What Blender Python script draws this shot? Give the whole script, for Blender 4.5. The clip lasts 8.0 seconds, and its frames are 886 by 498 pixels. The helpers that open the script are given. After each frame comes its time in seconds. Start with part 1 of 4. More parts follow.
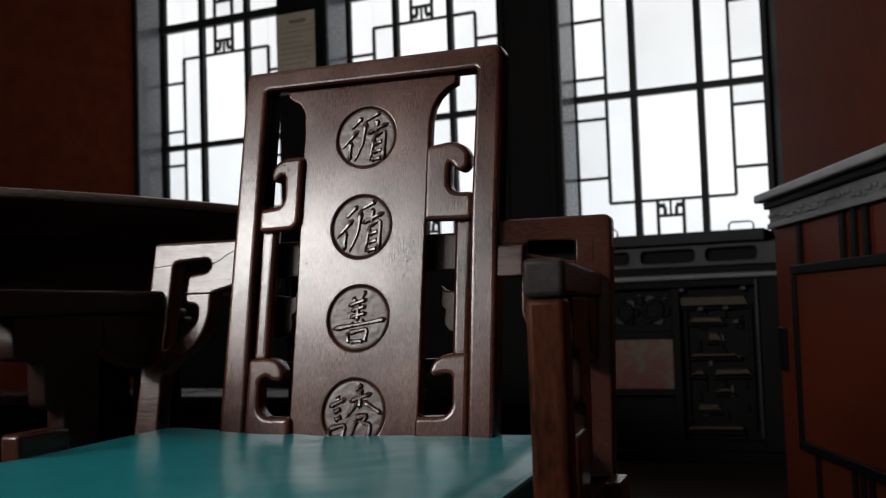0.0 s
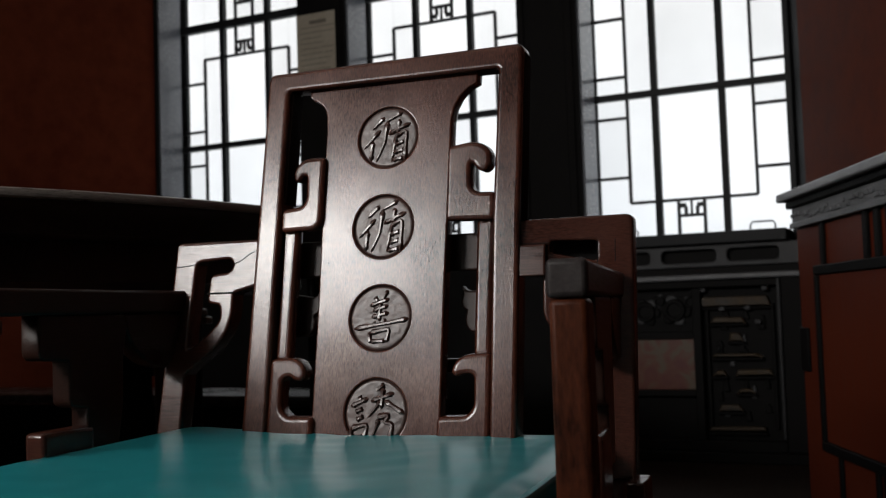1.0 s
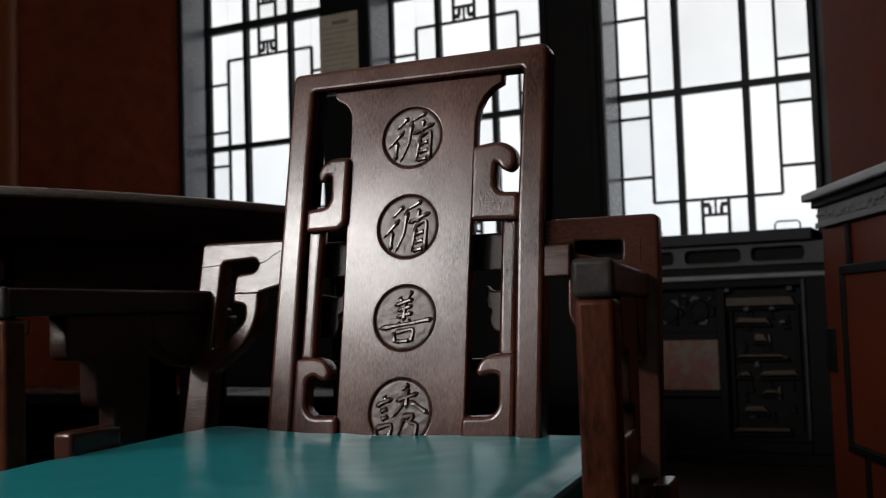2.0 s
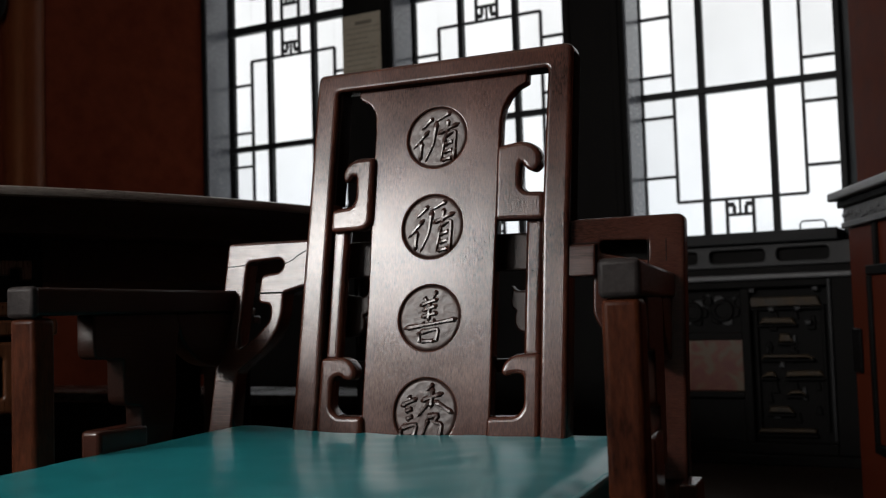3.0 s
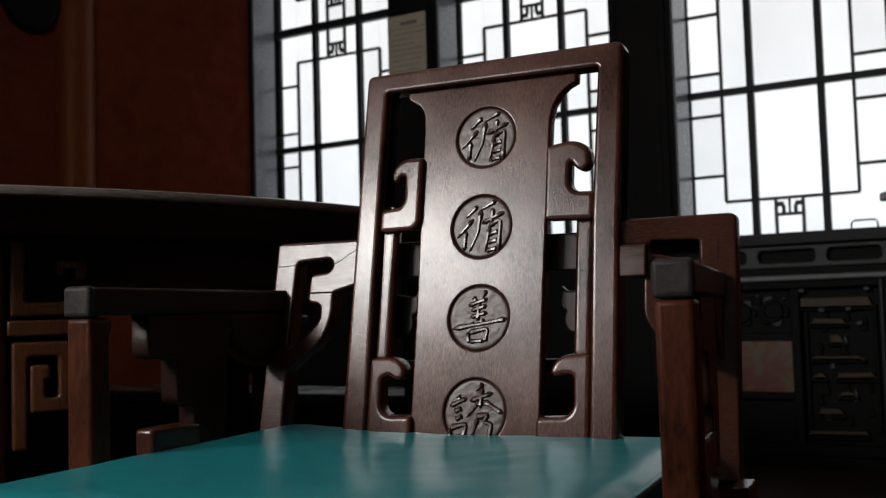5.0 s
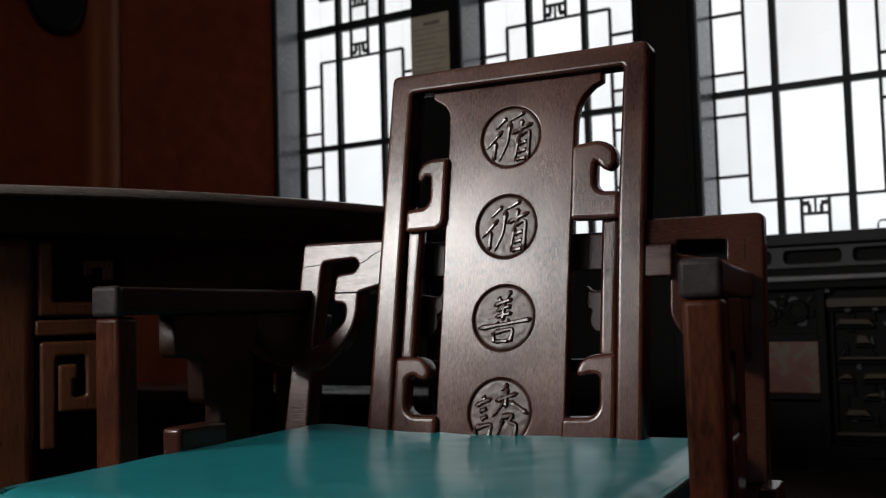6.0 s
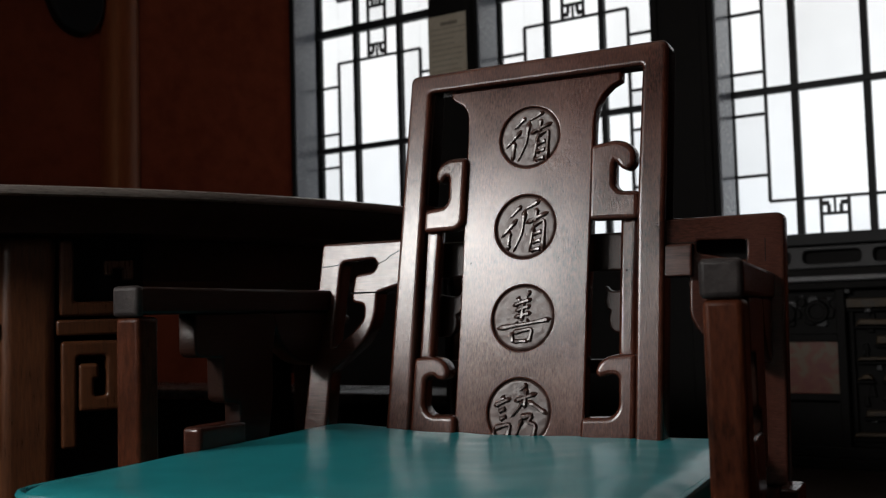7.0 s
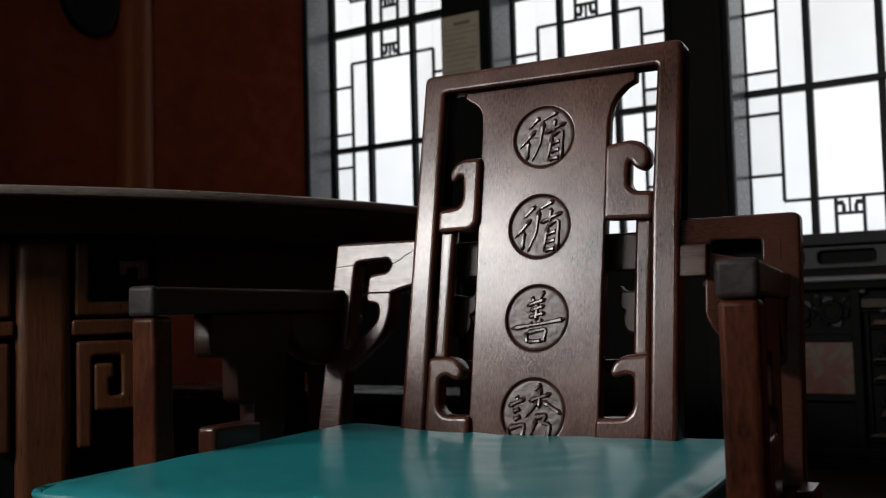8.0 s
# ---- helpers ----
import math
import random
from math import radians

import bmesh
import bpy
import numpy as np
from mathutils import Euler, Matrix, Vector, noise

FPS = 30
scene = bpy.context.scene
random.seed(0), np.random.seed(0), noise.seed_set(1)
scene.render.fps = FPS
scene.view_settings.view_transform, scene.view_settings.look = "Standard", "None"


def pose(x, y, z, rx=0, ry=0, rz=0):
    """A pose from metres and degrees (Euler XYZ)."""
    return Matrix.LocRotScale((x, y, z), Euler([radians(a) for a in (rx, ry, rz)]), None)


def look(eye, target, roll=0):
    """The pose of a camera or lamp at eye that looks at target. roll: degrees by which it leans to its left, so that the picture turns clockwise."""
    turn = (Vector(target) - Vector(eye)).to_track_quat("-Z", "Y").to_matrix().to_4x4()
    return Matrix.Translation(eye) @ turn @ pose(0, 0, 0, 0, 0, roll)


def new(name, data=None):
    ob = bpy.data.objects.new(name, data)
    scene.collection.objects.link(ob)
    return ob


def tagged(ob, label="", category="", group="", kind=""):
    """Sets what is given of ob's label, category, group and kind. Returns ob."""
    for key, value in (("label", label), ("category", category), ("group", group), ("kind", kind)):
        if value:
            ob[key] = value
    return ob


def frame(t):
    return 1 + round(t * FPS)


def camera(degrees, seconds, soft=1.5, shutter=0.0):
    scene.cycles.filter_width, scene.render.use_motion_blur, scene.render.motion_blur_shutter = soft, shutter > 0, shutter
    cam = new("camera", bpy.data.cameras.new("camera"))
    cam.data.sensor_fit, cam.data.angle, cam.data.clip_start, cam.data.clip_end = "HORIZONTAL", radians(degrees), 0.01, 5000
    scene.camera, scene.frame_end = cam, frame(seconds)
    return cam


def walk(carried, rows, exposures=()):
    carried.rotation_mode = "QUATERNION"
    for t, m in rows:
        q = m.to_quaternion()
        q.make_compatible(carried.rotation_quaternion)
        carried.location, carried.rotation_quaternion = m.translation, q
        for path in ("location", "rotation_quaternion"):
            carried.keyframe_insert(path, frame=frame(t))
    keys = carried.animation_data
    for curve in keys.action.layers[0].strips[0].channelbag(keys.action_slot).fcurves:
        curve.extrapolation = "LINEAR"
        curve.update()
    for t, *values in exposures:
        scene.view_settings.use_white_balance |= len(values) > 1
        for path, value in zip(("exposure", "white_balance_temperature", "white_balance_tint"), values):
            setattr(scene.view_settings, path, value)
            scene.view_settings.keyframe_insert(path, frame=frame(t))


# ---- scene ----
cam = camera(45.39, 8.0, soft=1.2)
# seconds, place, heading to the left, tilt up, lean to the right
ROWS = [
    (0.0, 0.0002, -0.0001, 0.7300, 24.953, 3.356, 1.961),
    (0.5, -0.0010, -0.0007, 0.7301, 25.434, 3.370, 1.940),
    (1.0, -0.0025, -0.0014, 0.7301, 26.007, 3.387, 1.914),
    (1.5, -0.0040, -0.0021, 0.7302, 26.599, 3.405, 1.888),
    (3.0, -0.0084, -0.0044, 0.7304, 28.395, 3.457, 1.807),
    (3.5, -0.0099, -0.0053, 0.7305, 28.983, 3.474, 1.780),
    (4.0, -0.0111, -0.0060, 0.7305, 29.522, 3.490, 1.755),
    (4.5, -0.0126, -0.0069, 0.7306, 30.134, 3.507, 1.727),
    (6.0, -0.0169, -0.0097, 0.7308, 32.000, 3.559, 1.640),
    (6.5, -0.0180, -0.0105, 0.7308, 32.504, 3.573, 1.617),
    (7.0, -0.0189, -0.0112, 0.7309, 32.917, 3.584, 1.597),
    (7.5, -0.0196, -0.0116, 0.7309, 33.225, 3.592, 1.583),
    (8.0, -0.0204, -0.0123, 0.7310, 33.607, 3.602, 1.565),
]


def aim(x, y, z, yaw, pitch, lean):
    a, b = radians(yaw), radians(pitch)
    way = Vector((-math.sin(a) * math.cos(b), math.cos(a) * math.cos(b), math.sin(b)))
    eye = Vector((x, y, z))
    return look(eye, eye + way, -lean)


walk(cam, [(t, aim(x, y, z, yaw, pitch, lean)) for t, x, y, z, yaw, pitch, lean in ROWS])

# ---- light ----
world = bpy.data.worlds.new("overcast")
scene.world = world
world.use_nodes = True
wn = world.node_tree.nodes
sky = wn.new("ShaderNodeTexSky")
sky.sky_type, sky.sun_disc = "NISHITA", False
sky.sun_elevation, sky.sun_rotation = radians(40), radians(200)
wn["Background"].inputs["Strength"].default_value = 0.05
world.node_tree.links.new(sky.outputs[0], wn["Background"].inputs["Color"])


def window_light(name, x0, x1, z0, z1, y, toward, radiance, color):
    """Sky light in a window's opening."""
    data = bpy.data.lights.new(name, "AREA")
    data.shape, data.size, data.size_y = "RECTANGLE", x1 - x0, z1 - z0
    data.energy = radiance * math.pi * (x1 - x0) * (z1 - z0)
    data.color = color
    ob = new(name, data)
    eye = Vector(((x0 + x1) / 2, y, (z0 + z1) / 2))
    ob.matrix_world = look(eye, eye + Vector((0, toward, 0)))
    return ob


WINDOWS = (-4.295, -2.965, -1.64)      # left edge of each opening
WIDE, SILL, HEAD = 0.95, 1.04, 3.25
GLASS, FACE = 5.183, 4.93
SKY = 1.32
cam.data.dof.use_dof, cam.data.dof.focus_distance, cam.data.dof.aperture_fstop = True, 1.36, 9.0
REAR = -1.35
# The second, dim window is added to lift the chair's right stile.
REAR_WINDOWS = ((-2.46, -1.27, 1.86, 2.38, 54.0), (-1.08, -0.60, 1.46, 1.98, 4.0))      # left, right, sill, head, brightness
for x0, x1, z0, z1, glow in REAR_WINDOWS:
    window_light("sky_light", x0, x1, z0, z1, REAR - 0.16, 1, glow, (1.0, 0.97, 0.94))


# ---- materials ----
def material(name):
    m = bpy.data.materials.new(name)
    m.use_nodes = True
    return m, m.node_tree.nodes, m.node_tree.links, m.node_tree.nodes["Principled BSDF"]


def surface(name, dark, light, rough, scale=(1, 1, 1), grain=30.0, stain=3.0, bump=0.1, metal=0.0, spread=0.1, coat=0.0, distance=0.002, specular=0.5, pores=0.0):
    """Two scales of noise between two colours, over gloss and a fine relief."""
    m, nodes, links, bsdf = material(name)
    tc = nodes.new("ShaderNodeTexCoord")
    mp = nodes.new("ShaderNodeMapping")
    mp.inputs["Scale"].default_value = scale
    links.new(tc.outputs["Object"], mp.inputs[0])
    fine, wide = nodes.new("ShaderNodeTexNoise"), nodes.new("ShaderNodeTexNoise")
    fine.inputs["Scale"].default_value, fine.inputs["Detail"].default_value, fine.inputs["Roughness"].default_value = grain, 6, 0.65
    wide.inputs["Scale"].default_value, wide.inputs["Detail"].default_value = stain, 3
    links.new(mp.outputs[0], fine.inputs["Vector"])
    links.new(tc.outputs["Object"], wide.inputs["Vector"])
    both = nodes.new("ShaderNodeMix")
    both.inputs[0].default_value = 0.45
    links.new(fine.outputs[0], both.inputs[2])
    links.new(wide.outputs[0], both.inputs[3])
    ramp = nodes.new("ShaderNodeValToRGB")
    ramp.color_ramp.elements[0].position, ramp.color_ramp.elements[1].position = 0.36, 0.64
    ramp.color_ramp.elements[0].color, ramp.color_ramp.elements[1].color = (*dark, 1), (*light, 1)
    links.new(both.outputs[0], ramp.inputs[0])
    tint = ramp.outputs[0]
    if pores:
        tight = nodes.new("ShaderNodeMapping")
        tight.inputs["Scale"].default_value = [v * 4 if v > 2 else v * 12 for v in scale]
        links.new(tc.outputs["Object"], tight.inputs[0])
        dots = nodes.new("ShaderNodeTexNoise")
        dots.inputs["Scale"].default_value, dots.inputs["Detail"].default_value = 8, 2
        links.new(tight.outputs[0], dots.inputs["Vector"])
        cut = nodes.new("ShaderNodeMapRange")
        cut.inputs[1].default_value, cut.inputs[2].default_value = 0.60, 0.72
        cut.inputs[3].default_value, cut.inputs[4].default_value = 0.0, pores
        links.new(dots.outputs[0], cut.inputs[0])
        deep = nodes.new("ShaderNodeMix")
        deep.data_type = "RGBA"
        links.new(cut.outputs[0], deep.inputs[0])
        links.new(ramp.outputs[0], deep.inputs[6])
        deep.inputs[7].default_value = (dark[0] * 0.3, dark[1] * 0.3, dark[2] * 0.3, 1)
        tint = deep.outputs[2]
    links.new(tint, bsdf.inputs["Base Color"])
    gloss = nodes.new("ShaderNodeMapRange")
    gloss.inputs[3].default_value, gloss.inputs[4].default_value = rough - spread, rough + spread
    gloss.inputs[1].default_value, gloss.inputs[2].default_value = 0.3, 0.7
    links.new(both.outputs[0], gloss.inputs[0])
    links.new(gloss.outputs[0], bsdf.inputs["Roughness"])
    rel = nodes.new("ShaderNodeBump")
    rel.inputs["Strength"].default_value, rel.inputs["Distance"].default_value = bump, distance
    links.new(fine.outputs[0], rel.inputs["Height"])
    if pores:
        pit = nodes.new("ShaderNodeBump")
        pit.invert = True
        pit.inputs["Strength"].default_value, pit.inputs["Distance"].default_value = 0.25, 0.0003
        links.new(cut.outputs[0], pit.inputs["Height"])
        links.new(rel.outputs[0], pit.inputs["Normal"])
        rel = pit
        polish = nodes.new("ShaderNodeMapRange")
        polish.inputs[1].default_value, polish.inputs[2].default_value = 0.35, 0.62
        polish.inputs[3].default_value, polish.inputs[4].default_value = specular * 0.62, specular * 1.36
        links.new(both.outputs[0], polish.inputs[0])
        links.new(polish.outputs[0], bsdf.inputs["Specular IOR Level"])
    links.new(rel.outputs[0], bsdf.inputs["Normal"])
    bsdf.inputs["Metallic"].default_value = metal
    bsdf.inputs["Specular IOR Level"].default_value = specular
    bsdf.inputs["Coat Weight"].default_value = coat
    bsdf.inputs["Coat Roughness"].default_value = 0.25
    return m


ROSEWOOD = surface("rosewood", (0.018, 0.0056, 0.0038), (0.096, 0.0270, 0.0150), 0.21, (27, 27, 1.5), 22, 9, 0.6, spread=0.04, distance=0.0003, pores=0.2)
ROSEWOOD_FLAT = surface("rosewood_along", (0.022, 0.0075, 0.005), (0.072, 0.023, 0.0150), 0.21, (1.5, 27, 27), 22, 9, 0.6, spread=0.04, distance=0.0003, pores=0.2)
ARMWOOD = surface("arm_and_shaded_wood", (0.009, 0.0034, 0.0023), (0.030, 0.0110, 0.0070), 0.36, (16, 1.6, 16), 22, 7, 0.2, spread=0.09, specular=0.26)
POSTWOOD = surface("worn_red_wood", (0.018, 0.0050, 0.0025), (0.088, 0.0230, 0.0088), 0.40, (8, 8, 2.2), 22, 9, 0.3, specular=0.14)
ENDGRAIN = surface("end_grain", (0.011, 0.008, 0.008), (0.040, 0.033, 0.032), 0.5, (1, 1, 1), 160, 30, 0.3, specular=0.25)
CARVED = surface("carved_wood", (0.024, 0.011, 0.009), (0.085, 0.046, 0.038), 0.38, (1, 1, 1), 90, 26, 0.4, spread=0.06, specular=0.6, distance=0.001)
STROKE = surface("rubbed_carving", (0.022, 0.0095, 0.0075), (0.072, 0.032, 0.025), 0.26, (1, 1, 1), 60, 20, 0.15, spread=0.05, specular=0.7)
BLACKWOOD = surface("black_wood", (0.0035, 0.0032, 0.0032), (0.009, 0.0083, 0.008), 0.55, (3, 3, 14), 20, 3, 0.15, specular=0.08)
# Near-black and dull: the stiles' shaded sides put into the colour.
SHADEWOOD = surface("shaded_edge", (0.006, 0.003, 0.0025), (0.014, 0.007, 0.006), 0.85, (16, 16, 1.4), 22, 6, 0.2, spread=0.05, specular=0.03)
TABLEWOOD = surface("table_wood", (0.036, 0.0130, 0.0052), (0.106, 0.0370, 0.0140), 0.32, (14, 14, 1.5), 20, 5, 0.2, specular=0.45)
TABLEDARK = surface("dark_table_wood", (0.016, 0.0105, 0.0085), (0.046, 0.029, 0.022), 0.42, (6, 6, 3), 20, 4, 0.15, specular=0.2)
WALLPAINT = surface("dark_timber_paint", (0.0026, 0.0023, 0.0022), (0.0075, 0.0066, 0.0063), 0.6, (3, 3, 14), 20, 3, 0.2, specular=0.07)
FRAMEPAINT = surface("dark_window_paint", (0.007, 0.0076, 0.0088), (0.018, 0.0192, 0.0215), 0.5, (2, 2, 6), 25, 2, 0.15, specular=0.18)
LEAD = surface("lead_came", (0.006, 0.0066, 0.0075), (0.016, 0.0172, 0.019), 0.5, (1, 1, 1), 80, 10, 0.3, metal=0.3)
REDWALL = surface("red_lacquer_wall", (0.082, 0.0160, 0.0072), (0.132, 0.0285, 0.0134), 0.6, (1, 1, 1), 9, 0.9, 0.12, distance=0.006, specular=0.02)
REDPANEL = surface("red_lacquer_panel", (0.085, 0.015, 0.006), (0.130, 0.026, 0.011), 0.45, (6, 6, 1.2), 14, 2, 0.15, specular=0.1)
# Worn black frieze wood, painted paler to offset the overhang's shade.
FRIEZEWOOD = surface("worn_paled_frieze_wood", (0.075, 0.076, 0.080), (0.21, 0.216, 0.228), 0.48, (5, 5, 20), 30, 6, 0.4, specular=0.3)
# Black wood lightened in colour for highlights on cabinet rails and mouldings.
GREYWOOD = surface("lightened_black_wood", (0.020, 0.0203, 0.0215), (0.066, 0.068, 0.072), 0.48, (5, 5, 20), 30, 6, 0.4, specular=0.3)
GILT = surface("dull_gilt_carving", (0.009, 0.0055, 0.002), (0.055, 0.031, 0.009), 0.55, (1, 1, 1), 60, 14, 0.5, metal=0.25)
TEAL = surface("teal_leather", (0.010, 0.190, 0.214), (0.018, 0.248, 0.276), 0.30, (1, 1, 1), 24, 3, 0.03, spread=0.02, distance=0.001)
FLOORWOOD = surface("dark_floor_boards", (0.012, 0.008, 0.006), (0.034, 0.022, 0.015), 0.45, (14, 1.3, 1), 8, 2, 0.15, specular=0.25)
LACQUER = surface("glossy_red_lacquer", (0.085, 0.020, 0.007), (0.14, 0.034, 0.012), 0.46, (6, 6, 1.2), 14, 2, 0.05, spread=0.05, specular=0.3)
PALERIM = surface("lit_table_rim", (0.10, 0.085, 0.075), (0.22, 0.19, 0.17), 0.30, (3, 3, 30), 20, 4, 0.2)
# Black wood painted paler as if window light fell on the top.
TOPSLAB = surface("lit_sideboard_top", (0.19, 0.195, 0.205), (0.40, 0.41, 0.43), 0.42, (5, 20, 20), 30, 6, 0.3, specular=0.45)
# Black wood painted paler for the light along lip and moulding.
SLAB = surface("paled_black_wood", (0.085, 0.087, 0.092), (0.20, 0.205, 0.215), 0.42, (5, 20, 20), 30, 6, 0.4, specular=0.45)
REVEAL = surface("sky_lit_reveal", (0.105, 0.112, 0.128), (0.155, 0.163, 0.182), 0.24, (2, 2, 6), 25, 2, 0.1)
# Pale so that the unseen ceiling and rear walls bounce more light.
PLASTER = surface("pale_ceiling", (0.70, 0.68, 0.65), (0.78, 0.76, 0.73), 0.8, (1, 1, 1), 30, 2, 0.1)
PAPER = surface("yellowed_notice", (0.27, 0.235, 0.18), (0.36, 0.32, 0.255), 0.8, (1, 1, 1), 40, 6, 0.05)
LACQUER.node_tree.nodes["Principled BSDF"].inputs["Specular Tint"].default_value = (1.0, 0.55, 0.28, 1)
INK = surface("faded_ink", (0.10, 0.085, 0.07), (0.16, 0.14, 0.11), 0.8)
CLOUDY = surface("benchtop", (0.018, 0.016, 0.015), (0.045, 0.041, 0.038), 0.28, (2, 14, 14), 20, 4, 0.15)


def marble():
    m, nodes, links, bsdf = material("veined_marble")
    tc = nodes.new("ShaderNodeTexCoord")
    n = nodes.new("ShaderNodeTexNoise")
    n.inputs["Scale"].default_value, n.inputs["Detail"].default_value, n.inputs["Distortion"].default_value = 11, 7, 1.2
    links.new(tc.outputs["Object"], n.inputs["Vector"])
    ramp = nodes.new("ShaderNodeValToRGB")
    e = ramp.color_ramp.elements
    e[0].position, e[0].color = 0.38, (0.085, 0.010, 0.004, 1)
    e[1].position, e[1].color = 0.62, (0.085, 0.055, 0.029, 1)
    mid = e.new(0.5)
    mid.color = (0.098, 0.022, 0.007, 1)
    links.new(n.outputs[0], ramp.inputs[0])
    links.new(ramp.outputs[0], bsdf.inputs["Base Color"])
    bsdf.inputs["Roughness"].default_value = 0.35
    return m


MARBLE = marble()


def frosted():
    """Obscured glass: lets the sky through, a little different from pane to pane, with a faint gloss."""
    m = bpy.data.materials.new("obscured_glass")
    m.use_nodes = True
    nodes, links = m.node_tree.nodes, m.node_tree.links
    nodes.remove(nodes["Principled BSDF"])
    info, tc = nodes.new("ShaderNodeObjectInfo"), nodes.new("ShaderNodeTexCoord")
    cloud = nodes.new("ShaderNodeTexNoise")
    cloud.inputs["Scale"].default_value, cloud.inputs["Detail"].default_value = 2.2, 3
    links.new(tc.outputs["Object"], cloud.inputs["Vector"])
    tone = nodes.new("ShaderNodeMapRange")
    tone.inputs[3].default_value, tone.inputs[4].default_value = 0.86, 1.0
    links.new(info.outputs["Random"], tone.inputs[0])
    soft = nodes.new("ShaderNodeMapRange")
    soft.inputs[1].default_value, soft.inputs[2].default_value = 0.3, 0.7
    soft.inputs[3].default_value, soft.inputs[4].default_value = 0.95, 1.0
    links.new(cloud.outputs[0], soft.inputs[0])
    mul = nodes.new("ShaderNodeMath")
    mul.operation = "MULTIPLY"
    links.new(tone.outputs[0], mul.inputs[0])
    links.new(soft.outputs[0], mul.inputs[1])
    clear, gloss, mix = nodes.new("ShaderNodeBsdfTransparent"), nodes.new("ShaderNodeBsdfGlossy"), nodes.new("ShaderNodeMixShader")
    links.new(mul.outputs[0], clear.inputs[0])
    gloss.inputs["Roughness"].default_value = 0.3
    mix.inputs[0].default_value = 0.04
    links.new(clear.outputs[0], mix.inputs[1])
    links.new(gloss.outputs[0], mix.inputs[2])
    links.new(mix.outputs[0], nodes["Material Output"].inputs[0])
    return m


PANE = frosted()


def overcast_glow():
    """The white sky outside, a shade greyer towards the ground."""
    m = bpy.data.materials.new("overcast_sky")
    m.use_nodes = True
    nodes, links = m.node_tree.nodes, m.node_tree.links
    nodes.remove(nodes["Principled BSDF"])
    tc, sep, ramp, em = nodes.new("ShaderNodeTexCoord"), nodes.new("ShaderNodeSeparateXYZ"), nodes.new("ShaderNodeValToRGB"), nodes.new("ShaderNodeEmission")
    rng = nodes.new("ShaderNodeMapRange")
    rng.inputs[1].default_value, rng.inputs[2].default_value = 1.0, 2.6
    links.new(tc.outputs["Object"], sep.inputs[0])
    links.new(sep.outputs["Z"], rng.inputs[0])
    links.new(rng.outputs[0], ramp.inputs[0])
    ramp.color_ramp.elements[0].color, ramp.color_ramp.elements[1].color = (0.83, 0.88, 0.93, 1), (0.975, 0.99, 1.0, 1)
    links.new(ramp.outputs[0], em.inputs[0])
    em.inputs[1].default_value = SKY
    links.new(em.outputs[0], nodes["Material Output"].inputs[0])
    return m


# ---- building tools ----
def box(bm, x0, x1, y0, y1, z0, z1):
    v = [bm.verts.new((x, y, z)) for z in (z0, z1) for x, y in ((x0, y0), (x1, y0), (x1, y1), (x0, y1))]
    for f in ((3, 2, 1, 0), (4, 5, 6, 7), (0, 1, 5, 4), (1, 2, 6, 5), (2, 3, 7, 6), (3, 0, 4, 7)):
        bm.faces.new([v[i] for i in f])
    return v


def boxes(*sizes, bevel=0.0, segments=2):
    bm = bmesh.new()
    for s in sizes:
        box(bm, *s)
    if bevel:
        made = bmesh.ops.bevel(bm, geom=list(bm.edges), offset=bevel, segments=segments, profile=0.5, affect="EDGES", clamp_overlap=True)
        for f in made["faces"]:
            f.smooth = True
    return bm


def link(name, bm, mat, parent=None, label="", smooth=True):
    mesh = bpy.data.meshes.new(name)
    bm.normal_update()
    bm.to_mesh(mesh)
    bm.free()
    mesh.materials.append(mat)
    if smooth:
        if not any(p.use_smooth for p in mesh.polygons):
            for p in mesh.polygons:
                p.use_smooth = True
            mesh.set_sharp_from_angle(angle=radians(38))
    ob = new(name, mesh)
    if parent:
        ob.parent = parent
    return tagged(ob, label=label)


def part(name, bm, mat, parent, label=""):
    return link(name, bm, mat, parent, label)


def thing(name, m, label, category, group="", kind=""):
    """An Empty at a thing's base."""
    ob = new(name)
    ob.matrix_world = m
    return tagged(ob, label, category, group, kind)


def arc(cx, cy, r, a0, a1, n=8):
    return [(cx + r * math.cos(radians(a0 + (a1 - a0) * i / n)), cy + r * math.sin(radians(a0 + (a1 - a0) * i / n))) for i in range(n + 1)]


def rounded(pts, radii, n=4):
    """A closed outline with its corners rounded."""
    out, k = [], len(pts)
    for i in range(k):
        p, a, b = (Vector(pts[j % k]) for j in (i, i - 1, i + 1))
        r = radii[i] if isinstance(radii, (list, tuple)) else radii
        if r <= 0:
            out.append(tuple(p))
            continue
        r = min(r, (a - p).length * 0.48, (b - p).length * 0.48)
        s, e = p + (a - p).normalized() * r, p + (b - p).normalized() * r
        for j in range(n + 1):
            t = j / n
            q = s.lerp(p, t).lerp(p.lerp(e, t), t)
            out.append(tuple(q))
    return out


